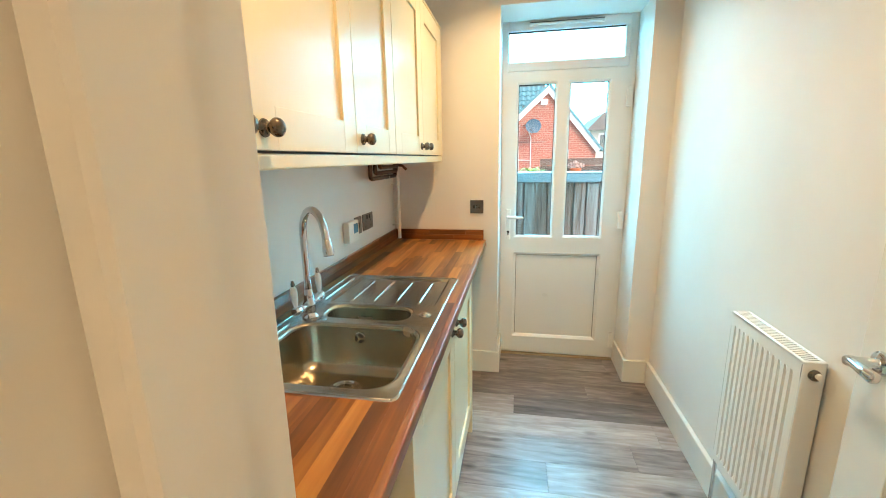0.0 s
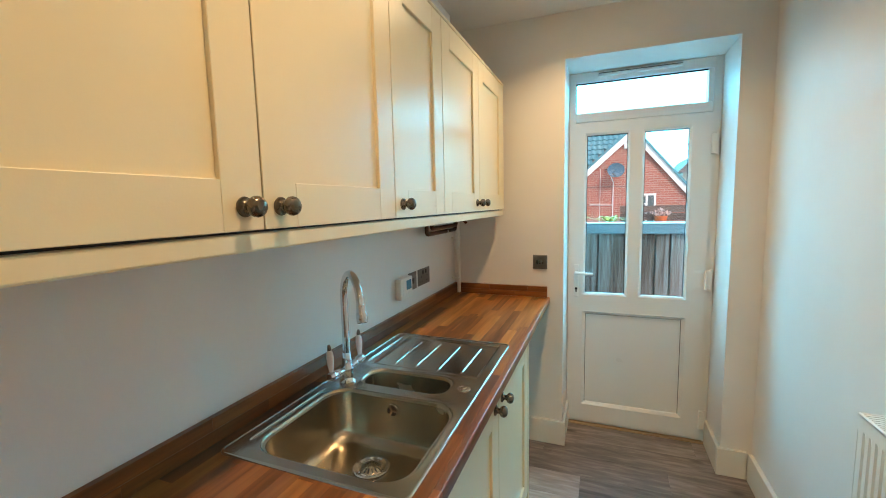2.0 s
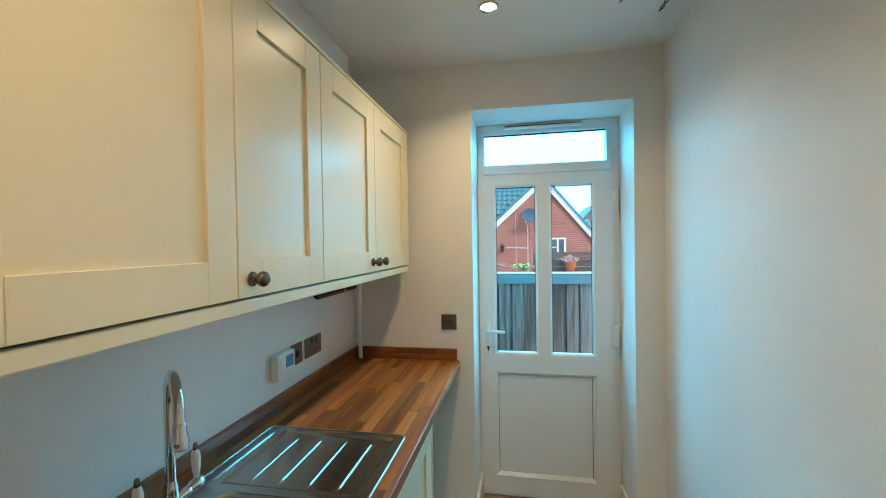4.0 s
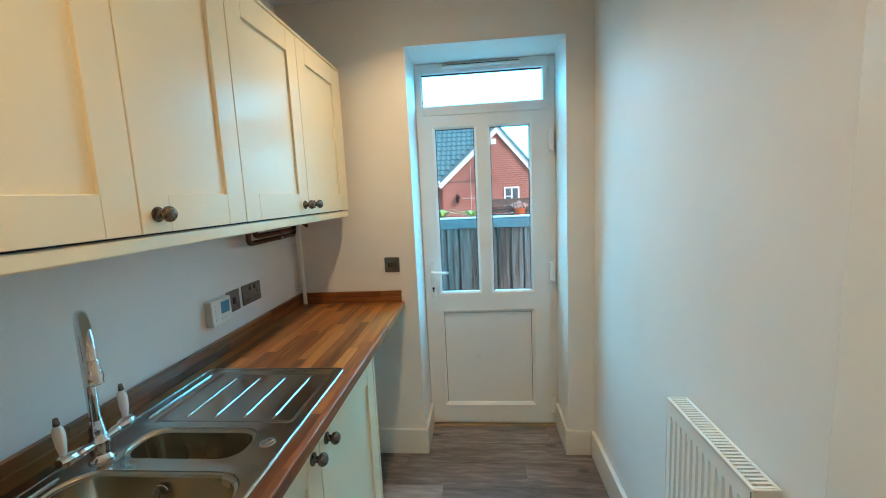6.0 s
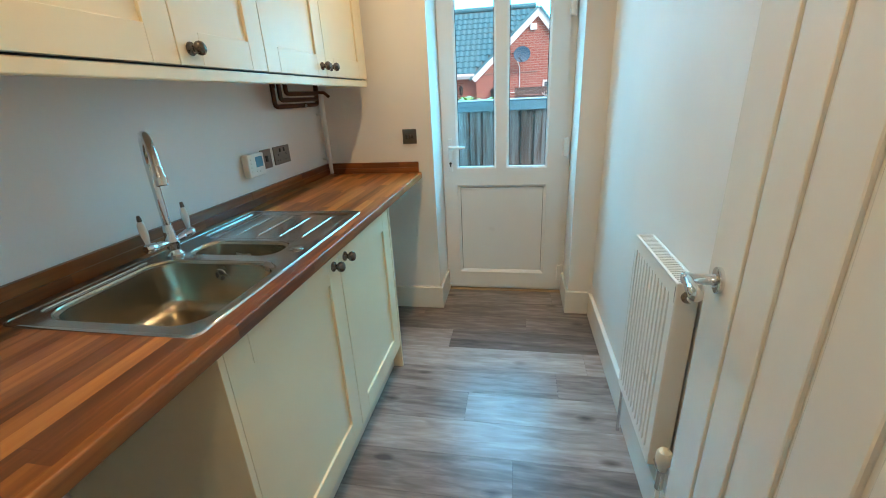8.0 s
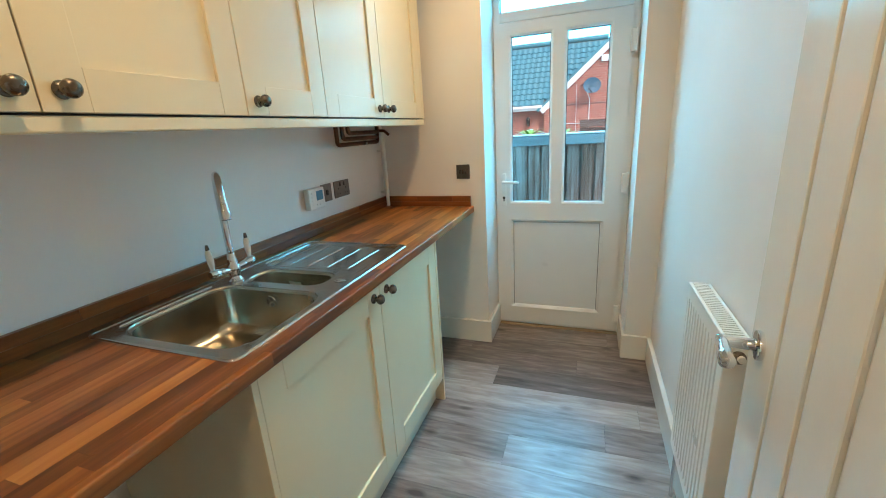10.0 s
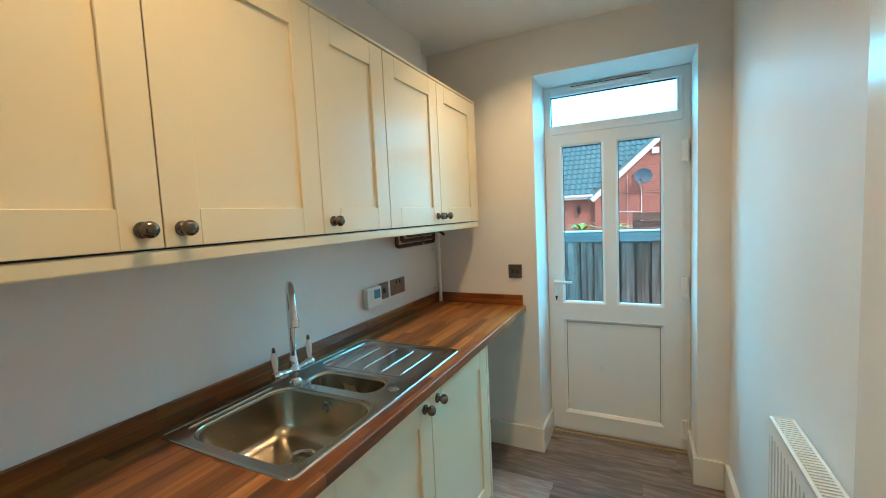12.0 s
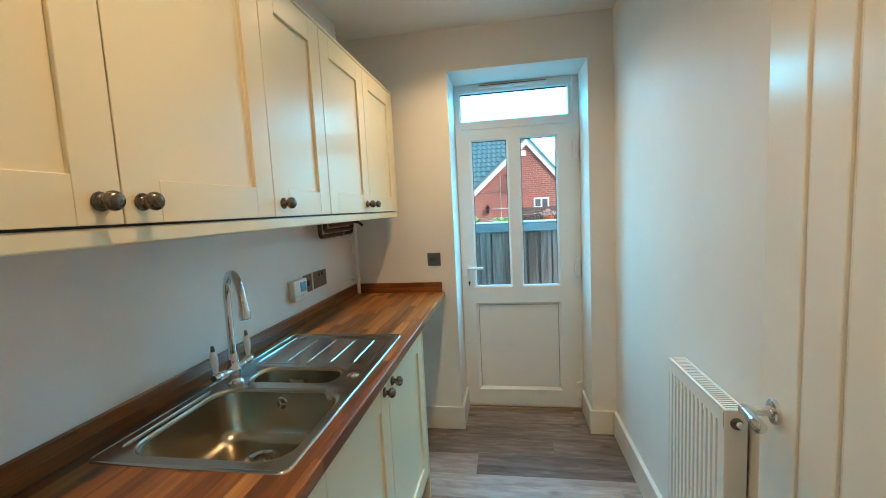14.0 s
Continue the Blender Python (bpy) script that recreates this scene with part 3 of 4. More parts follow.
def bowl(bm, plate, hole, r, depth, corner_r=0.0):
    """A stretch of sink top with a pressed bowl in it."""
    cx, cy = (hole[0] + hole[1]) / 2, (hole[2] + hole[3]) / 2
    hx, hy = (hole[1] - hole[0]) / 2, (hole[3] - hole[2]) / 2
    corners = [math.atan2(py - cy, px - cx) for px in plate[:2] for py in plate[2:]]
    angs = sorted([2 * math.pi * k / 72 - math.pi + 0.01 for k in range(72)] + corners)
    outer = []
    for a in angs:
        c, s = math.cos(a), math.sin(a)
        t = min(((plate[1] - cx) / c if c > 1e-9 else (plate[0] - cx) / c if c < -1e-9 else 1e9), ((plate[3] - cy) / s if s > 1e-9 else (plate[2] - cy) / s if s < -1e-9 else 1e9))
        outer.append(bm.verts.new((*eased(cx + c * t, cy + s * t), SZ)))
    rings = [outer]
    f = 0.010
    steps = [(-0.012, 0.0), (-0.006, 0.0012)]
    steps += [(f * (1 - math.cos(u)) * 1.0 - 0.001, -f * math.sin(u) * 0.9 + 0.0012) for u in (0.0, 0.4, 0.8, 1.2, math.pi / 2)]
    inset0 = steps[-1][0]
    steps.append((inset0 + 0.010, -depth + 0.045))
    R = 0.045
    steps += [(inset0 + 0.010 + R * (1 - math.cos(u)), -depth + R * (1 - math.sin(u))) for u in (0.35, 0.7, 1.05, 1.35, math.pi / 2)]
    for ins, dz in steps:
        ring = []
        for a in angs:
            px, py = rr_point(a, hx - ins, hy - ins, max(0.012, r - ins * 0.6))
            ring.append(bm.verts.new((cx + px, cy + py, SZ + dz)))
        rings.append(ring)
    n = len(angs)
    for k, (a, b) in enumerate(zip(rings, rings[1:])):
        for i in range(n):
            bm.faces.new((a[i], a[(i + 1) % n], b[(i + 1) % n], b[i])).material_index = 1 if k < 3 else 0
    c = bm.verts.new((cx, cy, SZ - depth - 0.003))
    for i in range(n):
        bm.faces.new((rings[-1][i], rings[-1][(i + 1) % n], c))


sink = thing("kitchen_sink", (0.32, 1.6, 0.94), "stainless steel one and a half bowl sink with ribbed drainer", "sink")
bm = bmesh.new()
bowl(bm, (SX0, SX1, SY0, 1.552), (0.118, 0.540, 1.168, 1.530), 0.075, 0.155)
part("main_bowl", bm, STEEL, sink, "large brushed steel bowl", smooth=40).data.materials.append(FLANGE)
bm = bmesh.new()
bowl(bm, (SX0, SX1, 1.552, 1.722), (0.160, 0.472, 1.574, 1.703), 0.05, 0.165)
part("half_bowl", bm, STEEL, sink, "small brushed steel half bowl", smooth=40).data.materials.append(FLANGE)


def smooth01(v):
    v = min(1, max(0, v))
    return v * v * (3 - 2 * v)


bm = bmesh.new()
NX, NY = 200, 60
grid = []
for j in range(NY + 1):
    row = []
    for i in range(NX + 1):
        x, y = SX0 + (SX1 - SX0) * i / NX, 1.722 + (SY1 - 1.722) * j / NY
        e = min(x - 0.125, 0.535 - x, y - 1.735, 2.060 - y)
        z = SZ - 0.0055 * smooth01(e / 0.012)
        for rx in (0.204, 0.290, 0.377, 0.465):
            along = min(y - 1.760, 2.020 - y)
            z += 0.0036 * smooth01(along / 0.016) * smooth01(1 - abs(x - rx) / 0.0039)
        row.append(bm.verts.new((*eased(x, y), z)))
    grid.append(row)
for j in range(NY):
    for i in range(NX):
        bm.faces.new((grid[j][i], grid[j][i + 1], grid[j + 1][i + 1], grid[j + 1][i]))
part("drainer", bm, FLANGE, sink, "steel drainer with four pressed ribs", smooth=60)
# the rim: a small rounded fold swept round the flange
loop = []
for cx, cy, a0 in ((SX1 - 0.020, SY0 + 0.020, -90), (SX1 - 0.020, SY1 - 0.020, 0), (SX0 + 0.020, SY1 - 0.020, 90), (SX0 + 0.020, SY0 + 0.020, 180)):
    for k in range(7):
        a = radians(a0 + 15 * k)
        loop.append((cx, cy, math.cos(a), math.sin(a)))
fold = ((0.0172, 0.0), (0.0176, 0.0016), (0.0200, 0.0022), (0.0225, 0.0010), (0.0240, -0.0034), (0.0172, -0.0034))
bm = bmesh.new()
rims = [[bm.verts.new((cx + c_ * r_, cy + s_ * r_, SZ + h_)) for r_, h_ in fold] for cx, cy, c_, s_ in loop]
for a, b in zip(rims, rims[1:] + rims[:1]):
    for k in range(len(fold)):
        bm.faces.new((a[k], a[(k + 1) % len(fold)], b[(k + 1) % len(fold)], b[k]))
part("rim", bm, RIMSTEEL, sink, "polished raised rim", smooth=50)
for xs, ya, yb in ((0.095, 1.20, 1.50), (0.100, 1.75, 2.03)):
    bm = bmesh.new()
    tube(bm, [(xs, ya, SZ - 0.001), (xs, ya + 0.01, SZ + 0.001), (xs, yb - 0.01, SZ + 0.001), (xs, yb, SZ - 0.001)], 0.0035, 10)
    part("pressed_ridge", bm, RIMSTEEL, sink, smooth=60)
# waste with a slotted basket, overflow, pop-up control
WX, WY, WZ = 0.315, 1.405, SZ - 0.154
bm = bmesh.new()
lathe(bm, [(0.030, -0.006), (0.034, -0.001), (0.039, -0.002), (0.043, 0.002), (0.049, 0.0025), (0.052, 0.001), (0.053, -0.002), (0.030, -0.006)], (WX, WY, WZ), n=40)
waste = part("waste", bm, CHROME, sink, smooth=40)
bm = bmesh.new()
lathe(bm, [(0.030, -0.003), (0.022, 0.003), (0.010, 0.0035), (0.0, 0.0065)], (WX, WY, WZ), n=28)
part("basket", bm, STEEL, waste, smooth=40)
bm = bmesh.new()
for k in range(14):
    a = 2 * math.pi * k / 14
    d, s = Vector((math.cos(a), math.sin(a), 0)), Vector((-math.sin(a), math.cos(a), 0))
    c = Vector((WX, WY, WZ))
    q = [c + d * r_ + s * w_ + Vector((0, 0, z_)) for r_, w_, z_ in ((0.0285, 0.0022, -0.0005), (0.0285, -0.0022, -0.0005), (0.017, -0.0016, 0.0060), (0.017, 0.0016, 0.0060))]
    bm.faces.new([bm.verts.new(p) for p in q])
part("slot", bm, BLACK, waste)
OV = Vector((0.330, 1.5125, 0.905))
bm = bmesh.new()
lathe(bm, [(0.0, 0.0), (0.0185, 0.0), (0.0195, 0.0015), (0.0180, 0.003), (0.0, 0.003)], OV, (0, -1, 0.06), 24)
over = part("overflow", bm, CHROME, sink, smooth=40)
bm = bmesh.new()
for k in range(3):
    a0 = 2 * math.pi * k / 3 + 0.5
    pts = [(0.003, a0), (0.0155, a0 - 0.80), (0.016, a0 - 0.4), (0.016, a0), (0.016, a0 + 0.4), (0.0155, a0 + 0.80)]
    bm.faces.new([bm.verts.new(OV + Vector((r_ * math.sin(a_), -0.0042, r_ * math.cos(a_)))) for r_, a_ in pts])
part("overflow_slot", bm, BLACK, over)
bm = bmesh.new()
lathe(bm, [(0.020, 0), (0.020, 0.002), (0.016, 0.003), (0.014, 0.003), (0.0135, 0.0055), (0.011, 0.0065), (0, 0.0068)], (0.515, 1.640, SZ), n=24)
part("pop_up_knob", bm, CHROME, sink, smooth=40)

# ---- the tap ----
tap = thing("mixer_tap", (0.132, 1.572, SZ), "chrome swan-neck mixer tap with white porcelain lever handles", "tap")
TX, TY = 0.132, 1.572
bm = bmesh.new()
lathe(bm, [(0.0, 0), (0.027, 0), (0.027, 0.004), (0.021, 0.010), (0.0185, 0.020), (0.020, 0.035), (0.023, 0.042), (0.020, 0.052), (0.016, 0.062), (0.0165, 0.075), (0.0145, 0.085), (0.0125, 0.10), (0.0, 0.10)], (TX, TY, SZ), n=28)
part("base", bm, CHROME, tap, smooth=40)
dirv = Vector((0.168, -0.138, 0)).normalized()
Rg = 0.088
zt = 1.228
pts = [Vector((TX, TY, z)) for z in (1.02, 1.08, 1.15, 1.20)]
for k in range(13):
    a = math.pi * k / 12 * 0.97
    pts.append(Vector((TX, TY, zt)) + dirv * (Rg - Rg * math.cos(a)) + Vector((0, 0, Rg * math.sin(a))))
bm = bmesh.new()
tube(bm, pts, [0.0115] * len(pts), 18)
spout = part("spout", bm, CHROME, tap, smooth=50)
bm = bmesh.new()
tip = pts[-1]
td = (pts[-1] - pts[-2]).normalized()
lathe(bm, [(0.0115, -0.002), (0.0135, 0.002), (0.0125, 0.012), (0.0155, 0.024), (0.0165, 0.036), (0.0145, 0.040), (0.0150, 0.048), (0.012, 0.050), (0, 0.049)], tip, td, 22)
part("nozzle", bm, CHROME, spout, smooth=40)
for s in (-1, 1):
    bm = bmesh.new()
    hz = SZ + 0.042
    lathe(bm, [(0.011, 0.012), (0.0095, 0.03), (0.0125, 0.042), (0.0125, 0.050), (0.010, 0.054), (0.0145, 0.062), (0.0155, 0.078), (0.0145, 0.090), (0.010, 0.096), (0, 0.097)], (TX, TY, hz), (0, s, 0.10), 20)
    arm = part("valve_arm", bm, CHROME, tap, smooth=40)
    hb = Vector((TX - 0.002, TY + s * 0.080, hz + 0.018))
    bm = bmesh.new()
    lathe(bm, [(0.0, 0), (0.006, 0.0), (0.0075, 0.010), (0.0105, 0.030), (0.0118, 0.052), (0.010, 0.066), (0.006, 0.074), (0, 0.075)], hb, (-0.04, s * 0.02, 1), 20)
    part("lever_handle", bm, PORCELAIN, arm, "white porcelain lever", smooth=50)
    bm = bmesh.new()
    lathe(bm, [(0.006, 0.072), (0.0065, 0.076), (0.0060, 0.080), (0.0055, 0.085), (0.004, 0.091), (0, 0.092)], hb, (-0.04, s * 0.02, 1), 14)
    part("finial", bm, PEWTER, arm, smooth=50)

# ---- plates and controls on the walls ----
th = thing("thermostat", (0.0, 2.225, 1.12), "white plastic room thermostat with a blue screen on the wall", "thermostat")
part("case", boxes((0.001, 0.034, 2.165, 2.288, 1.070, 1.172), bevel=0.005, seg=2), PLASTIC, th)
part("screen", boxes((0.0335, 0.0355, 2.220, 2.272, 1.112, 1.158), bevel=0.0006), SCREEN, th, "small blue display")
for k in range(4):
    part("button", boxes((0.0335, 0.0360, 2.182, 2.193, 1.092 + 0.018 * k, 1.101 + 0.018 * k), bevel=0.0008), RADWHITE, th)
part("button", boxes((0.0335, 0.0360, 2.218, 2.230, 1.088, 1.097), bevel=0.0008), RADWHITE, th)
part("button", boxes((0.0335, 0.0360, 2.240, 2.252, 1.088, 1.097), bevel=0.0008), RADWHITE, th)


def screw(parent, p, axis):
    bm = bmesh.new()
    lathe(bm, [(0.0035, 0), (0.0035, 0.0008), (0, 0.0016)], p, axis, 10)
    part("screw", bm, NICKEL, parent)


sp = thing("fused_spur", (0.0, 2.343, 1.13), "brushed nickel fused switch plate on the wall", "switch")
part("plate", boxes((0.0005, 0.007, 2.306, 2.392, 1.086, 1.176), bevel=0.002), NICKEL, sp)
part("rocker", boxes((0.0072, 0.011, 2.340, 2.358, 1.118, 1.146), bevel=0.001), BLACK, sp)
so = thing("double_socket", (0.0, 2.467, 1.13), "brushed nickel double power socket on the wall", "socket")
part("plate", boxes((0.0005, 0.007, 2.418, 2.565, 1.088, 1.177), bevel=0.002), NICKEL, so)
for cy in (2.455, 2.528):
    part("rocker", boxes((0.0072, 0.0105, cy + (0.012 if cy < 2.49 else -0.024), cy + (0.024 if cy < 2.49 else -0.012), 1.148, 1.168), bevel=0.001), BLACK, so)
    part("pin_hole", boxes((0.0071, 0.0075, cy - 0.003, cy + 0.003, 1.130, 1.140)), BLACK, so)
    part("pin_hole", boxes((0.0071, 0.0075, cy - 0.014, cy - 0.007, 1.106, 1.111)), BLACK, so)
    part("pin_hole", boxes((0.0071, 0.0075, cy + 0.007, cy + 0.014, 1.106, 1.111)), BLACK, so)
sw = thing("light_switch", (0.557, 3.0, 1.156), "brushed nickel three gang light switch beside the back door", "switch")
part("plate", boxes((0.514, 0.600, YB - 0.007, YB - 0.0005, 1.113, 1.199), bevel=0.002), NICKEL, sw)
for k in range(3):
    part("rocker", boxes((0.534 + 0.017 * k, 0.546 + 0.017 * k, YB - 0.0105, YB - 0.0072, 1.145, 1.168), bevel=0.001), PEWTER, sw)

# pipework under the cupboards and the white waste pipe in the corner
cp = thing("copper_pipework", (0.03, 2.6, 1.42), "tarnished copper boiler pipes under the wall cupboard", "pipes")
def rounded(pts, r=0.02, n=5):
    out = [Vector(pts[0])]
    for a, b, c in zip(pts, pts[1:], pts[2:]):
        a, b, c = Vector(a), Vector(b), Vector(c)
        u, v = (a - b).normalized(), (c - b).normalized()
        for k in range(n + 1):
            t = k / n
            out.append((1 - t) ** 2 * (b + u * r) + 2 * t * (1 - t) * b + t * t * (b + v * r))
    out.append(Vector(pts[-1]))
    return out
for off, x_, lab in ((0.0, 0.060, "pipe"), (0.032, 0.075, "pipe"), (0.064, 0.090, "pipe")):
    bm = bmesh.new()
    tube(bm, rounded([(x_, 2.42 + off, 1.48), (x_, 2.42 + off, 1.364 + off * 0.9), (x_, 2.86 - off * 0.8, 1.364 + off * 0.9), (x_, 2.86 - off * 0.8, 1.48)]), 0.011, 12)
    part("pipe", bm, COPPER, cp, smooth=60)
bm = bmesh.new()
lathe(bm, [(0.0115, -0.012), (0.014, -0.012), (0.014, 0.012), (0.0115, 0.012)], (0.060, 2.70, 1.364), (0, 1, 0), 16)
part("joint", bm, CHROME, cp, "pale soldered joint")
bm = bmesh.new()
tube(bm, [(0.060, 2.86, 1.43), (0.10, 2.88, 1.425), (0.125, 2.89, 1.40)], 0.009, 10)
part("drain_cock", bm, COPPER, cp, smooth=60)
solid("pipe_stub", lathe(bmesh.new(), [(0.007, 0), (0.007, 0.045), (0, 0.045)], (0.20, 2.20, 1.438), n=12), COPPER, (0.2, 2.2, 1.44), "short capped copper pipe stub under the cupboard", "pipe")
wp = thing("white_pipe", (0.03, 2.955, 0.94), "white plastic overflow pipe in the corner above the worktop", "pipe")
bm = bmesh.new()
tube(bm, rounded([(0.05, 2.900, 1.478), (0.05, 2.905, 1.46), (0.046, 2.952, 1.42), (0.046, 2.952, 0.95)], 0.012), 0.0115, 14)
part("pipe", bm, PLASTIC, wp, smooth=60)
for z_ in (1.035, 1.30):
    bm = bmesh.new()
    lathe(bm, [(0.012, 0), (0.015, 0), (0.015, 0.012), (0.012, 0.012)], (0.046, 2.952, z_), n=16)
    box(bm, 0.0, 0.034, 2.946, 2.958, z_ + 0.001, z_ + 0.011)
    part("clip", bm, PLASTIC, wp)

# ---- radiator ----
rad = thing("radiator", (1.65, 1.77, 0.28), "white ribbed panel radiator with a top grille on the wall", "radiator")
RY0, RY1, RZ0, RZ1, RF, RB = 1.570, 1.968, 0.268, 0.892, 1.612, 1.672
bm = bmesh.new()
n = 12
prof = []
pw = (RY1 - RY0 - 0.05) / n
prof.append((RF + 0.002, RY0 + 0.006))
prof.append((RF, RY0 + 0.025))
for k in range(n):
    a = RY0 + 0.025 + k * pw
    prof += [(RF, a + pw * 0.30), (RF + 0.013, a + pw * 0.42), (RF + 0.013, a + pw * 0.66), (RF, a + pw * 0.78)]
prof.append((RF, RY1 - 0.025))
prof.append((RF + 0.002, RY1 - 0.006))
zs = (RZ0, RZ0 + 0.03, RZ0 + 0.05, RZ1 - 0.065, RZ1 - 0.045, RZ1 - 0.004)
flat = (0.0, 0.0, 1.0, 1.0, 0.0, 0.0)
cols = [[bm.verts.new((RF + (x_ - RF) * f_, y_, z_)) for z_, f_ in zip(zs, flat)] for x_, y_ in prof]
for a, b in zip(cols, cols[1:]):
    for i in range(len(zs) - 1):
        bm.faces.new((a[i], b[i], b[i + 1], a[i + 1]))
part("front_panel", bm, RADWHITE, rad, smooth=25)
part("side_cover", boxes((RF + 0.001, RB, RY0, RY0 + 0.006, RZ0, RZ1), bevel=0.002), RADWHITE, rad)
part("side_cover", boxes((RF + 0.001, RB, RY1 - 0.006, RY1, RZ0, RZ1), bevel=0.002), RADWHITE, rad)
part("back_panel", boxes((RB - 0.012, RB - 0.002, RY0 + 0.007, RY1 - 0.007, RZ0, RZ1 - 0.01)), RADWHITE, rad)
part("top_edge", boxes((RF, RF + 0.010, RY0, RY1, RZ1 - 0.010, RZ1), (RB - 0.008, RB, RY0 + 0.0065, RY1 - 0.0065, RZ1 - 0.008, RZ1), bevel=0.002), RADWHITE, rad)
for k in range(30):
    yk = RY0 + 0.012 + (RY1 - RY0 - 0.024) * k / 29
    part("grille_bar", boxes((RF + 0.0105, RB - 0.0085, yk - 0.0032, yk + 0.0032, RZ1 - 0.006, RZ1 - 0.002)), RADWHITE, rad)
part("convector", boxes((RF + 0.015, RB - 0.016, RY0 + 0.008, RY1 - 0.008, RZ0 + 0.01, RZ1 - 0.03)), NICKEL, rad)
bm = bmesh.new()
lathe(bm, [(0.016, 0), (0.016, 0.006), (0.013, 0.009), (0.0125, 0.013), (0, 0.013)], (1.642, RY0, RZ1 - 0.038), (0, -1, 0), 16)
part("air_vent", bm, PEWTER, rad, smooth=40)
bm = bmesh.new()
lathe(bm, [(0.0085, 0.013), (0.0085, 0.022), (0, 0.022)], (1.644, RY0, RZ1 - 0.035), (0, -1, 0), 12)
part("vent_cap", bm, PLASTIC, rad)
bm = bmesh.new()
lathe(bm, [(0.012, 0), (0.014, 0.01), (0.016, 0.02), (0.021, 0.028), (0.0225, 0.045), (0.0215, 0.062), (0.017, 0.072), (0.010, 0.075), (0, 0.075)], (1.640, RY0 - 0.042, RZ0 + 0.030), n=20)
valve = part("valve_head", bm, PLASTIC, rad, "cream thermostatic valve head", smooth=35)
bm = bmesh.new()
tube(bm, [(1.640, RY0 + 0.002, RZ0 + 0.022), (1.640, RY0 - 0.030, RZ0 + 0.022)], 0.011, 12)
tube(bm, [(1.640, RY0 - 0.042, RZ0 + 0.032), (1.640, RY0 - 0.042, RZ0 - 0.045)], 0.0115, 12)
part("valve_body", bm, CHROME, rad, smooth=60)
bm = bmesh.new()
tube(bm, [(1.640, RY0 - 0.042, RZ0 - 0.045), (1.640, RY0 - 0.042, 0.0)], 0.0075, 10)
part("supply_pipe", bm, PLASTIC, rad, smooth=60)
bm = bmesh.new()
tube(bm, [(1.640, RY1 + 0.022, RZ0 + 0.032), (1.640, RY1 + 0.022, 0.0)], 0.0075, 10)
tube(bm, [(1.640, RY1 - 0.002, RZ0 + 0.022), (1.640, RY1 + 0.022, RZ0 + 0.022)], 0.010, 10)
part("return_valve", bm, CHROME, rad, smooth=60)

# ---- the open hall door ----
HX, HY, DW, DT = 1.490, 0.522, 0.858, 0.035
ang = math.atan2(1.590 - HX, 1.375 - HY)
hd = thing("hall_door", (HX, HY, 0), "white gloss boarded door standing open into the room", "door")
M = Matrix.Translation((HX, HY, 0)) @ Matrix.Rotation(-ang, 4, 'Z')
# door in its own axes: length along +y, face at x = 0, thickness to +x
GROOVE0, GROOVE = 0.150, 0.118


def placed(bm):
    bmesh.ops.transform(bm, matrix=M, verts=bm.verts[:])
    return bm


gpos = [DW - GROOVE0 - GROOVE * k for k in range(7)]
gpos = sorted(g for g in gpos if g > 0.09)
cur = 0.0
for gp in gpos + [DW]:
    end = gp - 0.0060 if gp < DW else DW
    bm = bmesh.new()
    box(bm, 0.0, DT, cur, end, 0.008, 1.99, bevel=0.004, seg=2)
    part("board", placed(bm), GLOSS, hd)
    cur = gp + 0.0060
part("core", placed(boxes((0.006, DT - 0.006, 0.004, DW - 0.004, 0.010, 1.988))), GLOSS, hd)
hy, hz = DW - 0.070, 1.024
bm = bmesh.new()
lathe(bm, [(0.0, 0), (0.0255, 0), (0.0265, 0.003), (0.0255, 0.008), (0.022, 0.010), (0.012, 0.010), (0.0105, 0.014), (0.0105, 0.048), (0.012, 0.052), (0.012, 0.062), (0.009, 0.066), (0, 0.066)], (0, hy, hz), (-1, 0, 0), 28)
rose = part("rose", placed(bm), CHROME, hd, "chrome door rose", smooth=40)
bm = bmesh.new()
tube(bm, [(-0.056, hy + 0.004, hz), (-0.058, hy - 0.020, hz + 0.001), (-0.060, hy - 0.052, hz + 0.002), (-0.060, hy - 0.080, hz + 0.002), (-0.060, hy - 0.084, hz + 0.002)], [0.0095, 0.010, 0.0115, 0.0125, 0.009], 18)
part("lever", placed(bm), CHROME, rose, "chrome lever handle", smooth=60)

# ---- ceiling lights ----
def downlight(x, y, watts):
    d = thing("downlight", (x, y, ZC), "round recessed ceiling spotlight, lit warm white", "ceiling light", "ceiling spotlights")
    bm = bmesh.new()
    lathe(bm, [(0.030, -0.001), (0.033, -0.006), (0.041, -0.007), (0.044, -0.003), (0.044, 0.0)], (x, y, ZC), n=28)
    part("bezel", bm, RIMSTEEL, d, smooth=40)
    bm = bmesh.new()
    lathe(bm, [(0.0, -0.004), (0.028, -0.004), (0.030, -0.001)], (x, y, ZC), n=24)
    part("bulb", bm, LAMP, d, "glowing bulb")
    area_lamp("downlight_lamp", look((x, y, ZC - 0.012), (x, y + 0.001, 0)), 0.055, 0.055, watts, WARM, 'DISK', 134)


downlight(0.838, 2.47, SPOT)
downlight(0.838, 1.05, SPOT * 0.92)
# unseen lamp and glowing shade, added for warm light from the hall
hl = thing("hall_fill_light", (1.2, -0.6, ZC), "unseen round ceiling lamp added to light the hall", "ceiling light")
bm = bmesh.new()
lathe(bm, [(0.0, -0.05), (0.08, -0.045), (0.12, -0.02), (0.125, -0.001)], (1.2, -0.6, ZC), n=28)
part("shade", bm, LAMP, hl, smooth=40)
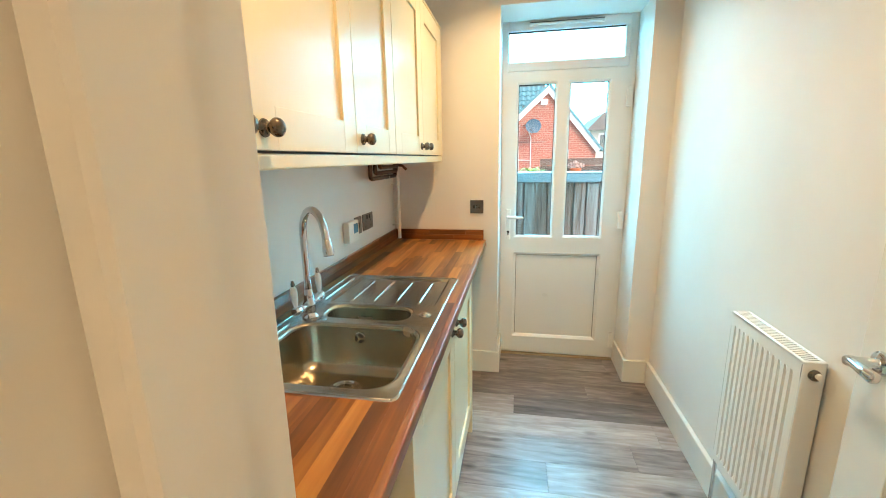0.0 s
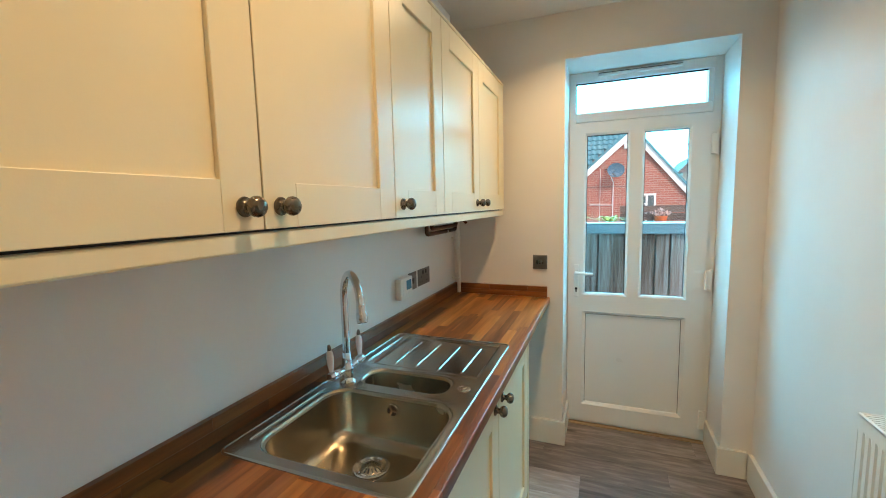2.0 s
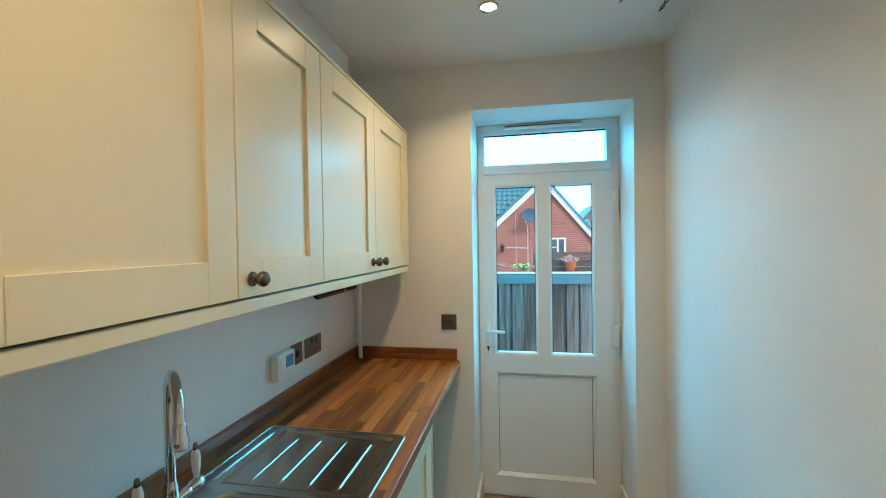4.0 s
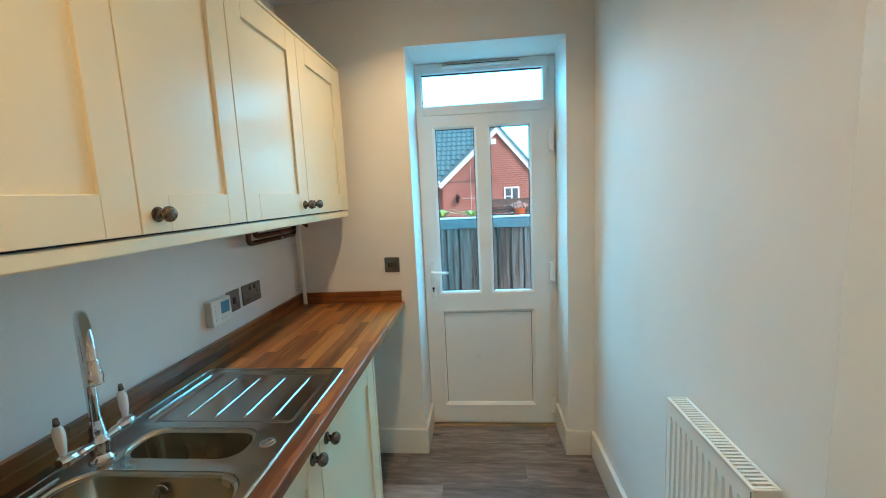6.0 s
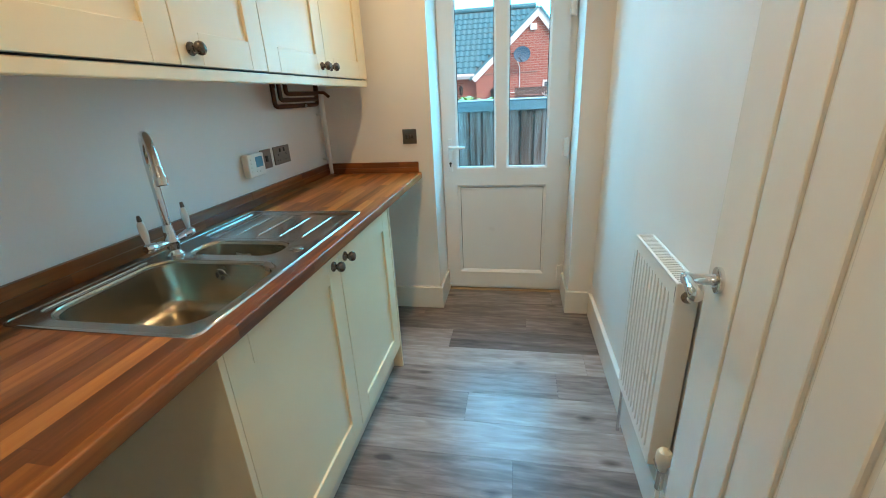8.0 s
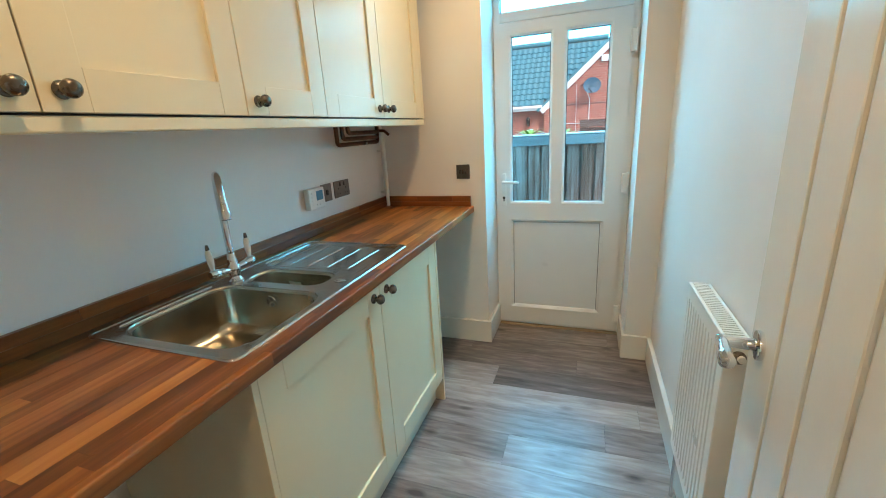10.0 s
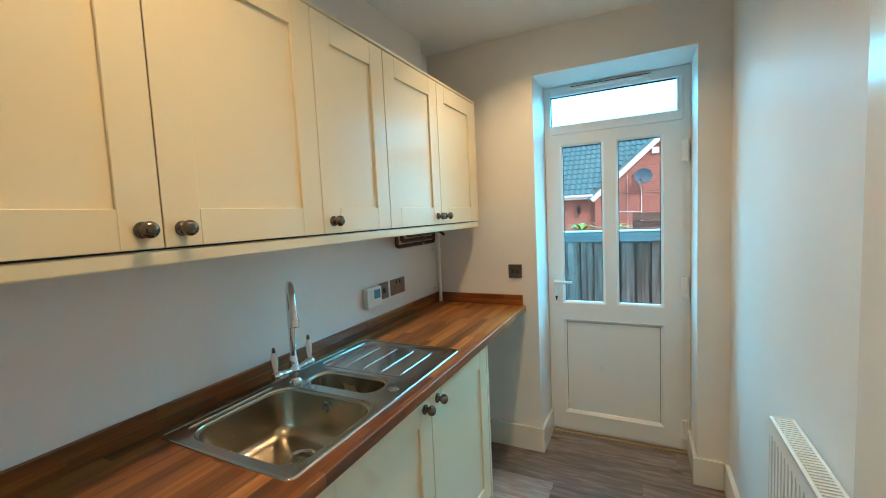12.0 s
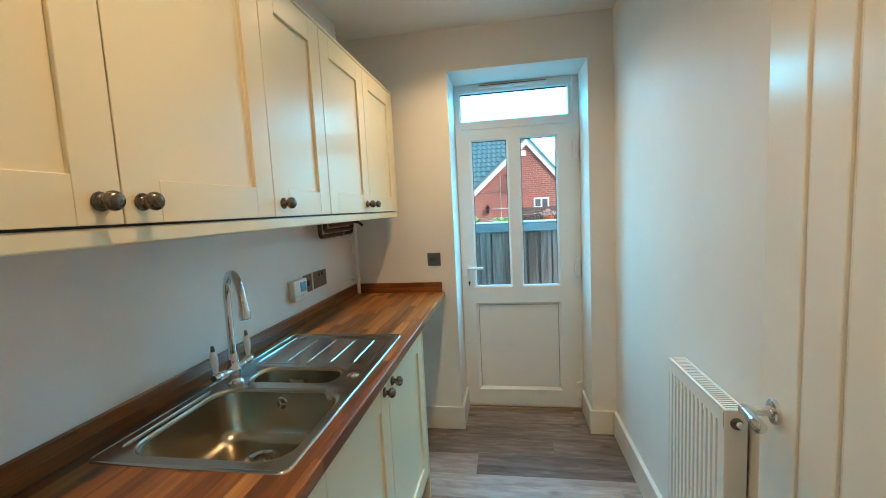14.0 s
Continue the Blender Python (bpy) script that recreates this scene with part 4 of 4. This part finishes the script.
area_lamp("hall_fill_lamp", look((1.2, -0.6, ZC - 0.07), (1.2, -0.599, 0)), 0.25, 0.25, HALL, WARM, 'DISK')

# chains of a ceiling airer, looped flat against the ceiling
air = thing("ceiling_chains", (1.5, 2.5, ZC), "dark chain loops on a white bracket under the ceiling", "ceiling hooks")
for a_, b_ in (((1.37, 2.40), (1.371, 2.53)), ((1.466, 2.40), (1.466, 2.52)), ((1.556, 2.53), (1.552, 2.635))):
    n_ = 6
    for k in range(n_):
        cx_, cy_ = a_[0] + (b_[0] - a_[0]) * k / (n_ - 1), a_[1] + (b_[1] - a_[1]) * k / (n_ - 1)
        bm = bmesh.new()
        pts_ = [(cx_ + 0.0055 * math.cos(u), cy_ + 0.012 * math.sin(u), ZC - 0.008 + (0.003 if k % 2 else -0.003) * math.cos(u)) for u in (2 * math.pi * q / 12 for q in range(13))]
        tube(bm, pts_, 0.0022, 6)
        part("link", bm, PEWTER, air)
part("bracket", boxes((1.560, 1.592, 2.500, 2.530, ZC - 0.014, ZC - 0.001), bevel=0.003), PLASTIC, air, "small white bracket")

# ---- outside ----
GZ = -0.15
bm = bmesh.new()
v = [bm.verts.new(p) for p in ((-1500, -1500, GZ), (1500, -1500, GZ), (1500, 3000, GZ), (-1500, 3000, GZ))]
bm.faces.new(v)
solid("ground", bm, PAVING, (0, 3.4, GZ), "grey paved ground outside", "ground", kind="structure")
solid("ground_behind", boxes((-0.12, 2.52, -1.62, YO, -0.2, -0.012)), PAVING, (0, 0, -0.2), "concrete slab under the house", "ground", kind="structure")

FY, FT = 4.45, 1.325
fe = thing("garden_fence", (1.2, FY, GZ), "weathered close-board timber fence with a grey top rail", "fence")
bmb = bmesh.new()
box(bmb, -0.055, 0.055, -0.009, 0.009, 0, 1.0, bevel=0.004)
me_board = mesh_from(bmb, "fence_board")
me_board.materials.append(FENCE)
rf = random.Random(11)
for k in range(54):
    for back in (0, 1):
        o = shared("fence_board", me_board, fe, (-1.6 + 0.115 * (k + back / 2) + rf.uniform(-0.002, 0.002), FY + 0.036 * back + rf.uniform(-0.003, 0.003), GZ + 0.02))
        o.scale = (1.14 if back else rf.uniform(0.93, 0.97), 1, 1.38 + rf.uniform(-0.006, 0.006))
        o.rotation_euler = (0, rf.uniform(-0.006, 0.006), rf.uniform(-0.04, 0.04))
part("top_rail", boxes((-1.7, 4.7, FY - 0.045, FY - 0.022, FT - 0.10, FT - 0.012), bevel=0.004), RAIL, fe, "grey painted rail")
part("capping", boxes((-1.7, 4.7, FY - 0.055, FY + 0.060, FT - 0.0115, FT), bevel=0.003), FASCIA, fe, "pale capping board")

f2 = thing("slatted_fence", (2.2, 7.0, GZ), "dark brown slatted fence panel in the garden", "fence")
for k in range(8):
    z1 = 1.435 - 0.11 * k
    part("slat", boxes((1.142, 4.2, 6.99, 7.01, z1 - 0.10, z1), bevel=0.003), TRELLIS, f2)
for px in (1.17, 2.6, 4.1):
    part("post", boxes((px, px + 0.07, 7.012, 7.08, GZ, 1.43), bevel=0.004), TRELLIS, f2)

pot = thing("flower_pot", (1.66, 6.93, 1.20), "orange pot of pale flowers hung on the slatted fence", "flower pot")
bm = bmesh.new()
lathe(bm, [(0, 0), (0.05, 0), (0.075, 0.06), (0.08, 0.11), (0.085, 0.11), (0.085, 0.13), (0.07, 0.13), (0, 0.12)], (1.66, 6.90, 1.16), n=20)
part("pot", bm, ORANGE, pot, smooth=40)
bm = bmesh.new()
for _ in range(90):
    a, r_, h_ = rf.uniform(0, 6.283), rf.uniform(0, 0.13), rf.uniform(0, 0.11)
    c = Vector((1.66 + r_ * math.cos(a), 6.90 + r_ * math.sin(a) * 0.7, 1.30 + h_ * (1 - r_ * 4)))
    m_ = Matrix.Translation(c) @ Euler((rf.uniform(0, 3), rf.uniform(0, 3), rf.uniform(0, 3))).to_matrix().to_4x4()
    bm.faces.new([bm.verts.new(m_ @ Vector(p)) for p in ((-0.017, 0, 0), (0, -0.013, 0.004), (0.017, 0, 0), (0, 0.013, 0.004))])
part("flowers", bm, PETAL, pot)


def leafy(x, y, z, h, count, seed):
    """A clump of long arching leaves on a short stem."""
    r0 = random.Random(seed)
    p = thing("garden_plant", (x, y, GZ), "yellow-green leafy plant behind the fence", "plant", "plants behind the fence")
    bm = bmesh.new()
    tube(bm, [(x, y, GZ), (x + 0.01, y, (GZ + z) / 2), (x, y, z)], [0.02, 0.015, 0.01], 8)
    part("stem", bm, LEAF, p)
    bm = bmesh.new()
    for _ in range(count):
        a = r0.uniform(0, 6.283)
        d, s = Vector((math.cos(a), math.sin(a), 0)), Vector((-math.sin(a), math.cos(a), 0))
        L_, rise, w = h * r0.uniform(0.6, 1.1), r0.uniform(0.3, 1.2), h * 0.10
        prev = None
        for i in range(6):
            t = i / 5
            c = Vector((x, y, z - r0.uniform(0, 0.02))) + d * (L_ * t) + Vector((0, 0, h * rise * (t - 0.75 * t * t)))
            ww = w * math.sin(math.pi * min(0.97, t * 0.9 + 0.08))
            cur_ = (bm.verts.new(c - s * ww), bm.verts.new(c + s * ww))
            if prev:
                bm.faces.new((prev[0], prev[1], cur_[1], cur_[0]))
            prev = cur_
    part("leaves", bm, LEAF, p)


leafy(0.62, 5.6, 1.28, 0.22, 26, 3)
leafy(0.98, 5.7, 1.27, 0.20, 24, 5)

# ---- the brick house behind ----
HYY = 16.0
ho = thing("brick_house", (1.8, HYY, GZ), "red brick bungalow, grey tiles coloured with cyan daylight, white verge boards", "house")
AX, AZ, ELX, ELZ, ERX, ERZ = 1.80, 3.90, -0.42, 1.88, 3.64, 1.70


def prism(bm, outline, y0, y1):
    a = [bm.verts.new((x, y0, z)) for x, z in outline]
    b = [bm.verts.new((x, y1, z)) for x, z in outline]
    bm.faces.new(a)
    bm.faces.new(b[::-1])
    for i in range(len(a)):
        j = (i + 1) % len(a)
        bm.faces.new((a[i], b[i], b[j], a[j]))
    return bm


bm = bmesh.new()
prism(bm, [(ELX + 0.15, GZ), (ERX - 0.15, GZ), (ERX - 0.15, ERZ + 0.12), (AX, AZ - 0.08), (ELX + 0.15, ELZ + 0.12)], HYY, HYY + 6)
part("gable_wall", bm, BRICK, ho)
bm = bmesh.new()
box(bm, -7.0, ELX + 0.149, HYY + 0.25, HYY + 5, GZ, 1.95)
part("wall", bm, BRICK, ho)
# verge boards
for sx, ex, ez in ((-1, ELX, ELZ), (1, ERX, ERZ)):
    bm = bmesh.new()
    d = Vector((ex - AX, 0, ez - AZ)).normalized()
    nrm = Vector((-d.z, 0, d.x))
    if nrm.z < 0:
        nrm = -nrm
    a, b = Vector((AX, 0, AZ)), Vector((ex, 0, ez))
    prism(bm, [(p.x, p.z) for p in (a, b, b - nrm * 0.17, a - Vector((0, 0, 0.17 / nrm.z)))], HYY - 0.10, HYY - 0.06)
    part("verge_board", bm, FASCIA, ho)
    bm = bmesh.new()
    prism(bm, [(p.x, p.z) for p in (a + nrm * 0.07, b + nrm * 0.07 + d * 0.08, b + d * 0.08, a)], HYY - 0.14, HYY + 6)
    part("roof", bm, TILE, ho)
part("fascia", boxes((-7.2, ELX + 0.12, HYY - 0.06, HYY - 0.03, 1.88, 2.02)), FASCIA, ho)
part("gutter", tube(bmesh.new(), [(-7.2, HYY - 0.11, 1.99), (ELX + 0.1, HYY - 0.11, 1.99)], 0.055, 10), FASCIA, ho, "white plastic gutter")
# main roof slope, course by course
SL0, SL1 = Vector((0, HYY - 0.05, 2.04)), Vector((0, HYY + 2.6, 4.42))
slope = SL1 - SL0
bm = bmesh.new()
prism_pts = [(-7.2, SL0), (AX, SL0), (AX, SL1), (-7.2, SL1)]
vs = [bm.verts.new((x, p.y + 0.03, p.z - 0.05)) for x, p in prism_pts]
bm.faces.new(vs)
vb = [bm.verts.new((-7.2, HYY + 5.3, 2.0)), bm.verts.new((AX, HYY + 5.3, 2.0))]
bm.faces.new((vs[3], vs[2], vb[1], vb[0]))
roof = part("roof", bm, SLATE, ho)
bmt = bmesh.new()
tw, tl = 0.20, 0.37
cols_ = []
for i in range(9):
    u = i / 8
    xx = (u - 0.5) * tw
    zz = 0.042 * (math.cos(2 * math.pi * u) * 0.5 + 0.5)
    cols_.append([bmt.verts.new((xx, 0, zz)), bmt.verts.new((xx, tl, zz - 0.045)), bmt.verts.new((xx, 0, zz - 0.05))])
for a, b in zip(cols_, cols_[1:]):
    bmt.faces.new((a[0], b[0], b[1], a[1]))
    bmt.faces.new((a[2], b[2], b[0], a[0]))
me_tile = mesh_from(bmt, "roof_tile", 60)
me_tile.materials.append(TILE)
pitch = math.atan2(slope.z, slope.y)
courses = int(slope.length / 0.30)
made = 0
for c in range(courses):
    p = SL0 + slope * (c * 0.30 / slope.length)
    xx = -3.0
    while xx < AX and made < 300:
        # the gable's own roof meets the slope along a valley
        if xx > ELX - 0.2 and p.z < AZ - (AX - xx) * (AZ - ELZ) / (AX - ELX) + 0.08:
            xx += tw
            continue
        o = shared("roof_tile", me_tile, roof, (xx, p.y, p.z + 0.02), (pitch + 0.0, 0, 0))
        made += 1
        xx += tw
part("ridge", tube(bmesh.new(), [(-7.2, SL1.y, SL1.z), (AX, SL1.y, SL1.z)], 0.09, 10), TILE, ho)
# window, lamp, alarm box, dish, pipes on the gable
wnd = part("window", boxes((2.00, 2.06, HYY - 0.03, HYY, 0.70, 1.72), (2.50, 2.56, HYY - 0.03, HYY, 0.70, 1.72), (2.06, 2.50, HYY - 0.03, HYY, 1.66, 1.72), (2.06, 2.50, HYY - 0.03, HYY, 0.70, 0.76), (2.25, 2.31, HYY - 0.03, HYY, 0.76, 1.66), (2.06, 2.25, HYY - 0.03, HYY, 1.36, 1.40)), FASCIA, ho, "white casement window")
part("pane", boxes((2.06, 2.25, HYY - 0.012, HYY - 0.004, 0.76, 1.36)), DARKGLASS, wnd)
part("pane", boxes((2.06, 2.25, HYY - 0.012, HYY - 0.004, 1.40, 1.66)), DARKGLASS, wnd)
part("pane", boxes((2.31, 2.50, HYY - 0.012, HYY - 0.004, 0.76, 1.66)), DARKGLASS, wnd)
ab = thing("alarm_box", (1.66, HYY - 0.05, 3.36), "white alarm box high on the brick gable", "alarm box")
part("case", boxes((1.54, 1.76, HYY - 0.09, HYY - 0.001, 3.26, 3.46), bevel=0.02, seg=2), FASCIA, ab)
sd = thing("satellite_dish", (1.29, HYY, 2.5), "blue-grey satellite dish on the brick gable", "satellite dish")
bm = bmesh.new()
lathe(bm, [(0.0, 0.06), (0.10, 0.052), (0.20, 0.03), (0.28, 0.0), (0.285, 0.006), (0.20, 0.037), (0.10, 0.060), (0, 0.068)], (1.29, HYY - 0.42, 2.53), (-0.25, 0.9, 0.05), 28)
for vv in bm.verts:
    vv.co.z = 2.53 + (vv.co.z - 2.53) * 0.85
part("reflector", bm, DISH, sd, smooth=40)
bm = bmesh.new()
tube(bm, [(1.25, HYY - 0.38, 2.50), (1.05, HYY - 0.10, 2.60), (0.95, HYY - 0.02, 2.60)], 0.018, 8)
tube(bm, [(1.29, HYY - 0.40, 2.32), (1.2, HYY - 0.72, 2.40)], 0.012, 8)
part("arm", bm, BLACK, sd)
bm = bmesh.new()
lathe(bm, [(0, 0), (0.03, 0), (0.03, 0.09), (0, 0.09)], (1.2, HYY - 0.78, 2.40), (0, 1, 0), 12)
part("receiver", bm, BLACK, sd)
cbm = bmesh.new()
tube(cbm, [(0.80, HYY - 0.02, 0.0), (0.80, HYY - 0.02, 2.62)], 0.007, 6)
solid("aerial_cable", cbm, FASCIA, (0.8, HYY, 0), "thin white cable down the brick gable", "cable")
cbm = bmesh.new()
tube(cbm, rounded([(1.14, HYY - 0.03, 2.35), (1.22, HYY - 0.03, 2.15), (1.22, HYY - 0.03, 1.35), (1.22, HYY - 0.03, 0.0)], 0.05), 0.014, 8)
tube(cbm, [(0.45, HYY - 0.03, 1.38), (1.22, HYY - 0.03, 1.36)], 0.013, 8)
solid("waste_pipe", cbm, FASCIA, (1.22, HYY, 0), "white waste pipe on the brick gable", "pipe")
wl = thing("wall_lantern", (0.30, HYY, 1.35), "black wall lantern on the brick house", "wall lamp")
part("lantern", lathe(bmesh.new(), [(0, 0), (0.05, 0.0), (0.075, 0.2), (0.09, 0.21), (0.02, 0.3), (0, 0.32)], (0.30, HYY - 0.16, 1.24), n=8), BLACK, wl)
part("bracket", boxes((0.28, 0.32, HYY - 0.16, HYY - 0.001, 1.20, 1.24)), BLACK, wl)
wl2 = thing("wall_lantern", (-0.83, HYY, 1.45), "black wall lantern on the brick house", "wall lamp")
part("lantern", lathe(bmesh.new(), [(0, 0), (0.05, 0.0), (0.075, 0.2), (0.09, 0.21), (0.02, 0.3), (0, 0.32)], (-0.83, HYY + 0.09, 1.38), n=8), BLACK, wl2)
part("bracket", boxes((-0.85, -0.81, HYY + 0.09, HYY + 0.249, 1.34, 1.38)), BLACK, wl2)

# a further house to the side
h2 = thing("far_house", (9.0, 30, GZ), "pale rendered house with a grey roof in the distance", "house")
part("wall", boxes((5.5, 14, 30, 36, GZ, 3.25)), RENDER, h2)
bm = bmesh.new()
prism(bm, [(5.15, 3.15), (14.4, 3.15), (13.0, 4.25), (6.2, 4.25)], 29.6, 36.5)
part("roof", bm, SLATE, h2)
w2 = part("window", boxes((6.0, 7.4, 29.95, 29.999, 2.1, 2.95)), FASCIA, h2)
part("pane", boxes((6.1, 6.65, 29.93, 29.949, 2.2, 2.85)), DARKGLASS, w2)
part("pane", boxes((6.75, 7.3, 29.93, 29.949, 2.2, 2.85)), DARKGLASS, w2)
gd = thing("low_garage", (4.4, 20, GZ), "low white garage beside the brick house", "garage")
part("wall", boxes((3.9, 6.4, 20, 24, GZ, 1.75)), RENDER, gd)
part("roof", boxes((3.8, 6.5, 19.9, 24.1, 1.751, 1.95)), SLATE, gd)

# ---- floors, board by board ----
fl = thing("floor", (0.8, 1.8, 0), "grey-brown oak effect vinyl plank floor", "floor", kind="structure")
part("underlay", boxes((0.0, XR, YH, 3.317, -0.010, -0.002)), BLACK, fl)
rp = random.Random(21)
PW, PL = 0.189, 1.22
starts = {0: 1.41, -1: 0.981, 2: 0.82, 3: 1.27, 1: 0.35, -2: 0.55, -3: 1.2, -4: 0.2}
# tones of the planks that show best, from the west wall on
# row -1's second tone is lightened for a reflection on the floor
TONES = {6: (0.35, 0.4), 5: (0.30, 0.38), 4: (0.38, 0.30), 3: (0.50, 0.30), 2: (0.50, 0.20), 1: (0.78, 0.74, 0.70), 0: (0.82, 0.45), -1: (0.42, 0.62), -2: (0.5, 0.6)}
row = -10
while True:
    ya, yb = 2.152 + row * PW, 2.152 + (row + 1) * PW
    if ya > 3.28:
        break
    ya_, yb_ = max(ya, YH), min(yb, 3.282)
    if yb_ > ya_ + 0.01:
        s0 = starts.get(row, rp.uniform(0, PL))
        cuts = sorted(c for c in (s0 - 2 * PL, s0 - PL, s0, s0 + PL) if 0.0 < c < XR)
        pts_ = [0.0] + cuts + [XR]
        for n_, (a, b) in enumerate(zip(pts_, pts_[1:])):
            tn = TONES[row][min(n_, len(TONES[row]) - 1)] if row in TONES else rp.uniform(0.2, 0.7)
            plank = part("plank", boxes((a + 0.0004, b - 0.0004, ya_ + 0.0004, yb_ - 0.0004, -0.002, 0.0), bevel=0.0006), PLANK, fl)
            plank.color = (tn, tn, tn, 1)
    row += 1
solid("threshold", boxes((RX0 + 0.018, RX1 - 0.018, 3.2825, 3.318, -0.002, 0.006), bevel=0.002), THRESH, (1.1, 3.3, 0), "oak threshold strip under the back door", "threshold", kind="structure")
solid("floor_hall", boxes((-0.12, 2.4, -1.5, YH, -0.012, 0.0)), HALLCARPET, (1, -0.6, 0), "plain hall floor", "floor", kind="structure")

# worktop staves
rw = random.Random(8)
NR = 14
x0r = 0.0205
wrow = (XW - 0.0205 - x0r) / NR
for r_ in range(NR):
    xa, xb = x0r + r_ * wrow, x0r + (r_ + 1) * wrow
    yy = 0.507 - rw.uniform(0, 0.4)
    while yy < YB - 0.03:
        e = min(YB - 0.0205, yy + rw.uniform(0.28, 0.62))
        a = max(0.507, yy)
        spans = [(a, e)]
        if xa < CUT[1] and xb > CUT[0]:
            spans = [s for s in ((a, min(e, CUT[2])), (max(a, CUT[3]), e)) if s[1] - s[0] > 0.005]
        for sa, sb in spans:
            if sb - sa > 0.005:
                part("stave", boxes((xa + 0.00015, xb - 0.00015, sa + 0.00015, sb - 0.00015, WT1 - 0.0055, WT1 + rw.uniform(-0.0001, 0.0001))), STAVE, wt)
        yy = e

# overcast sky far beyond the houses
bm = bmesh.new()
prev = None
for k in range(25):
    a = radians(-75 + 150 * k / 24)
    cur_ = (bm.verts.new((400 * math.sin(a), 400 * math.cos(a), -20)), bm.verts.new((400 * math.sin(a), 400 * math.cos(a), 330)))
    if prev:
        bm.faces.new((prev[0], cur_[0], cur_[1], prev[1]))
    prev = cur_
m = bpy.data.materials.new("bright_overcast_cloud")
m.use_nodes = True
t_ = m.node_tree
em, no, mr = t_.nodes.new("ShaderNodeEmission"), t_.nodes.new("ShaderNodeTexNoise"), t_.nodes.new("ShaderNodeMapRange")
no.inputs["Scale"].default_value, no.inputs["Detail"].default_value = 0.012, 5
mr.inputs[3].default_value, mr.inputs[4].default_value = 6.4, 8.0
t_.links.new(no.outputs[0], mr.inputs[0])
t_.links.new(mr.outputs[0], em.inputs["Strength"])
em.inputs["Color"].default_value = (0.115, 0.71, 1.0, 1)
t_.links.new(em.outputs[0], t_.nodes["Material Output"].inputs["Surface"])
solid("backdrop", bm, m, (0, 0, -20), "bright white overcast sky", "sky", kind="structure")
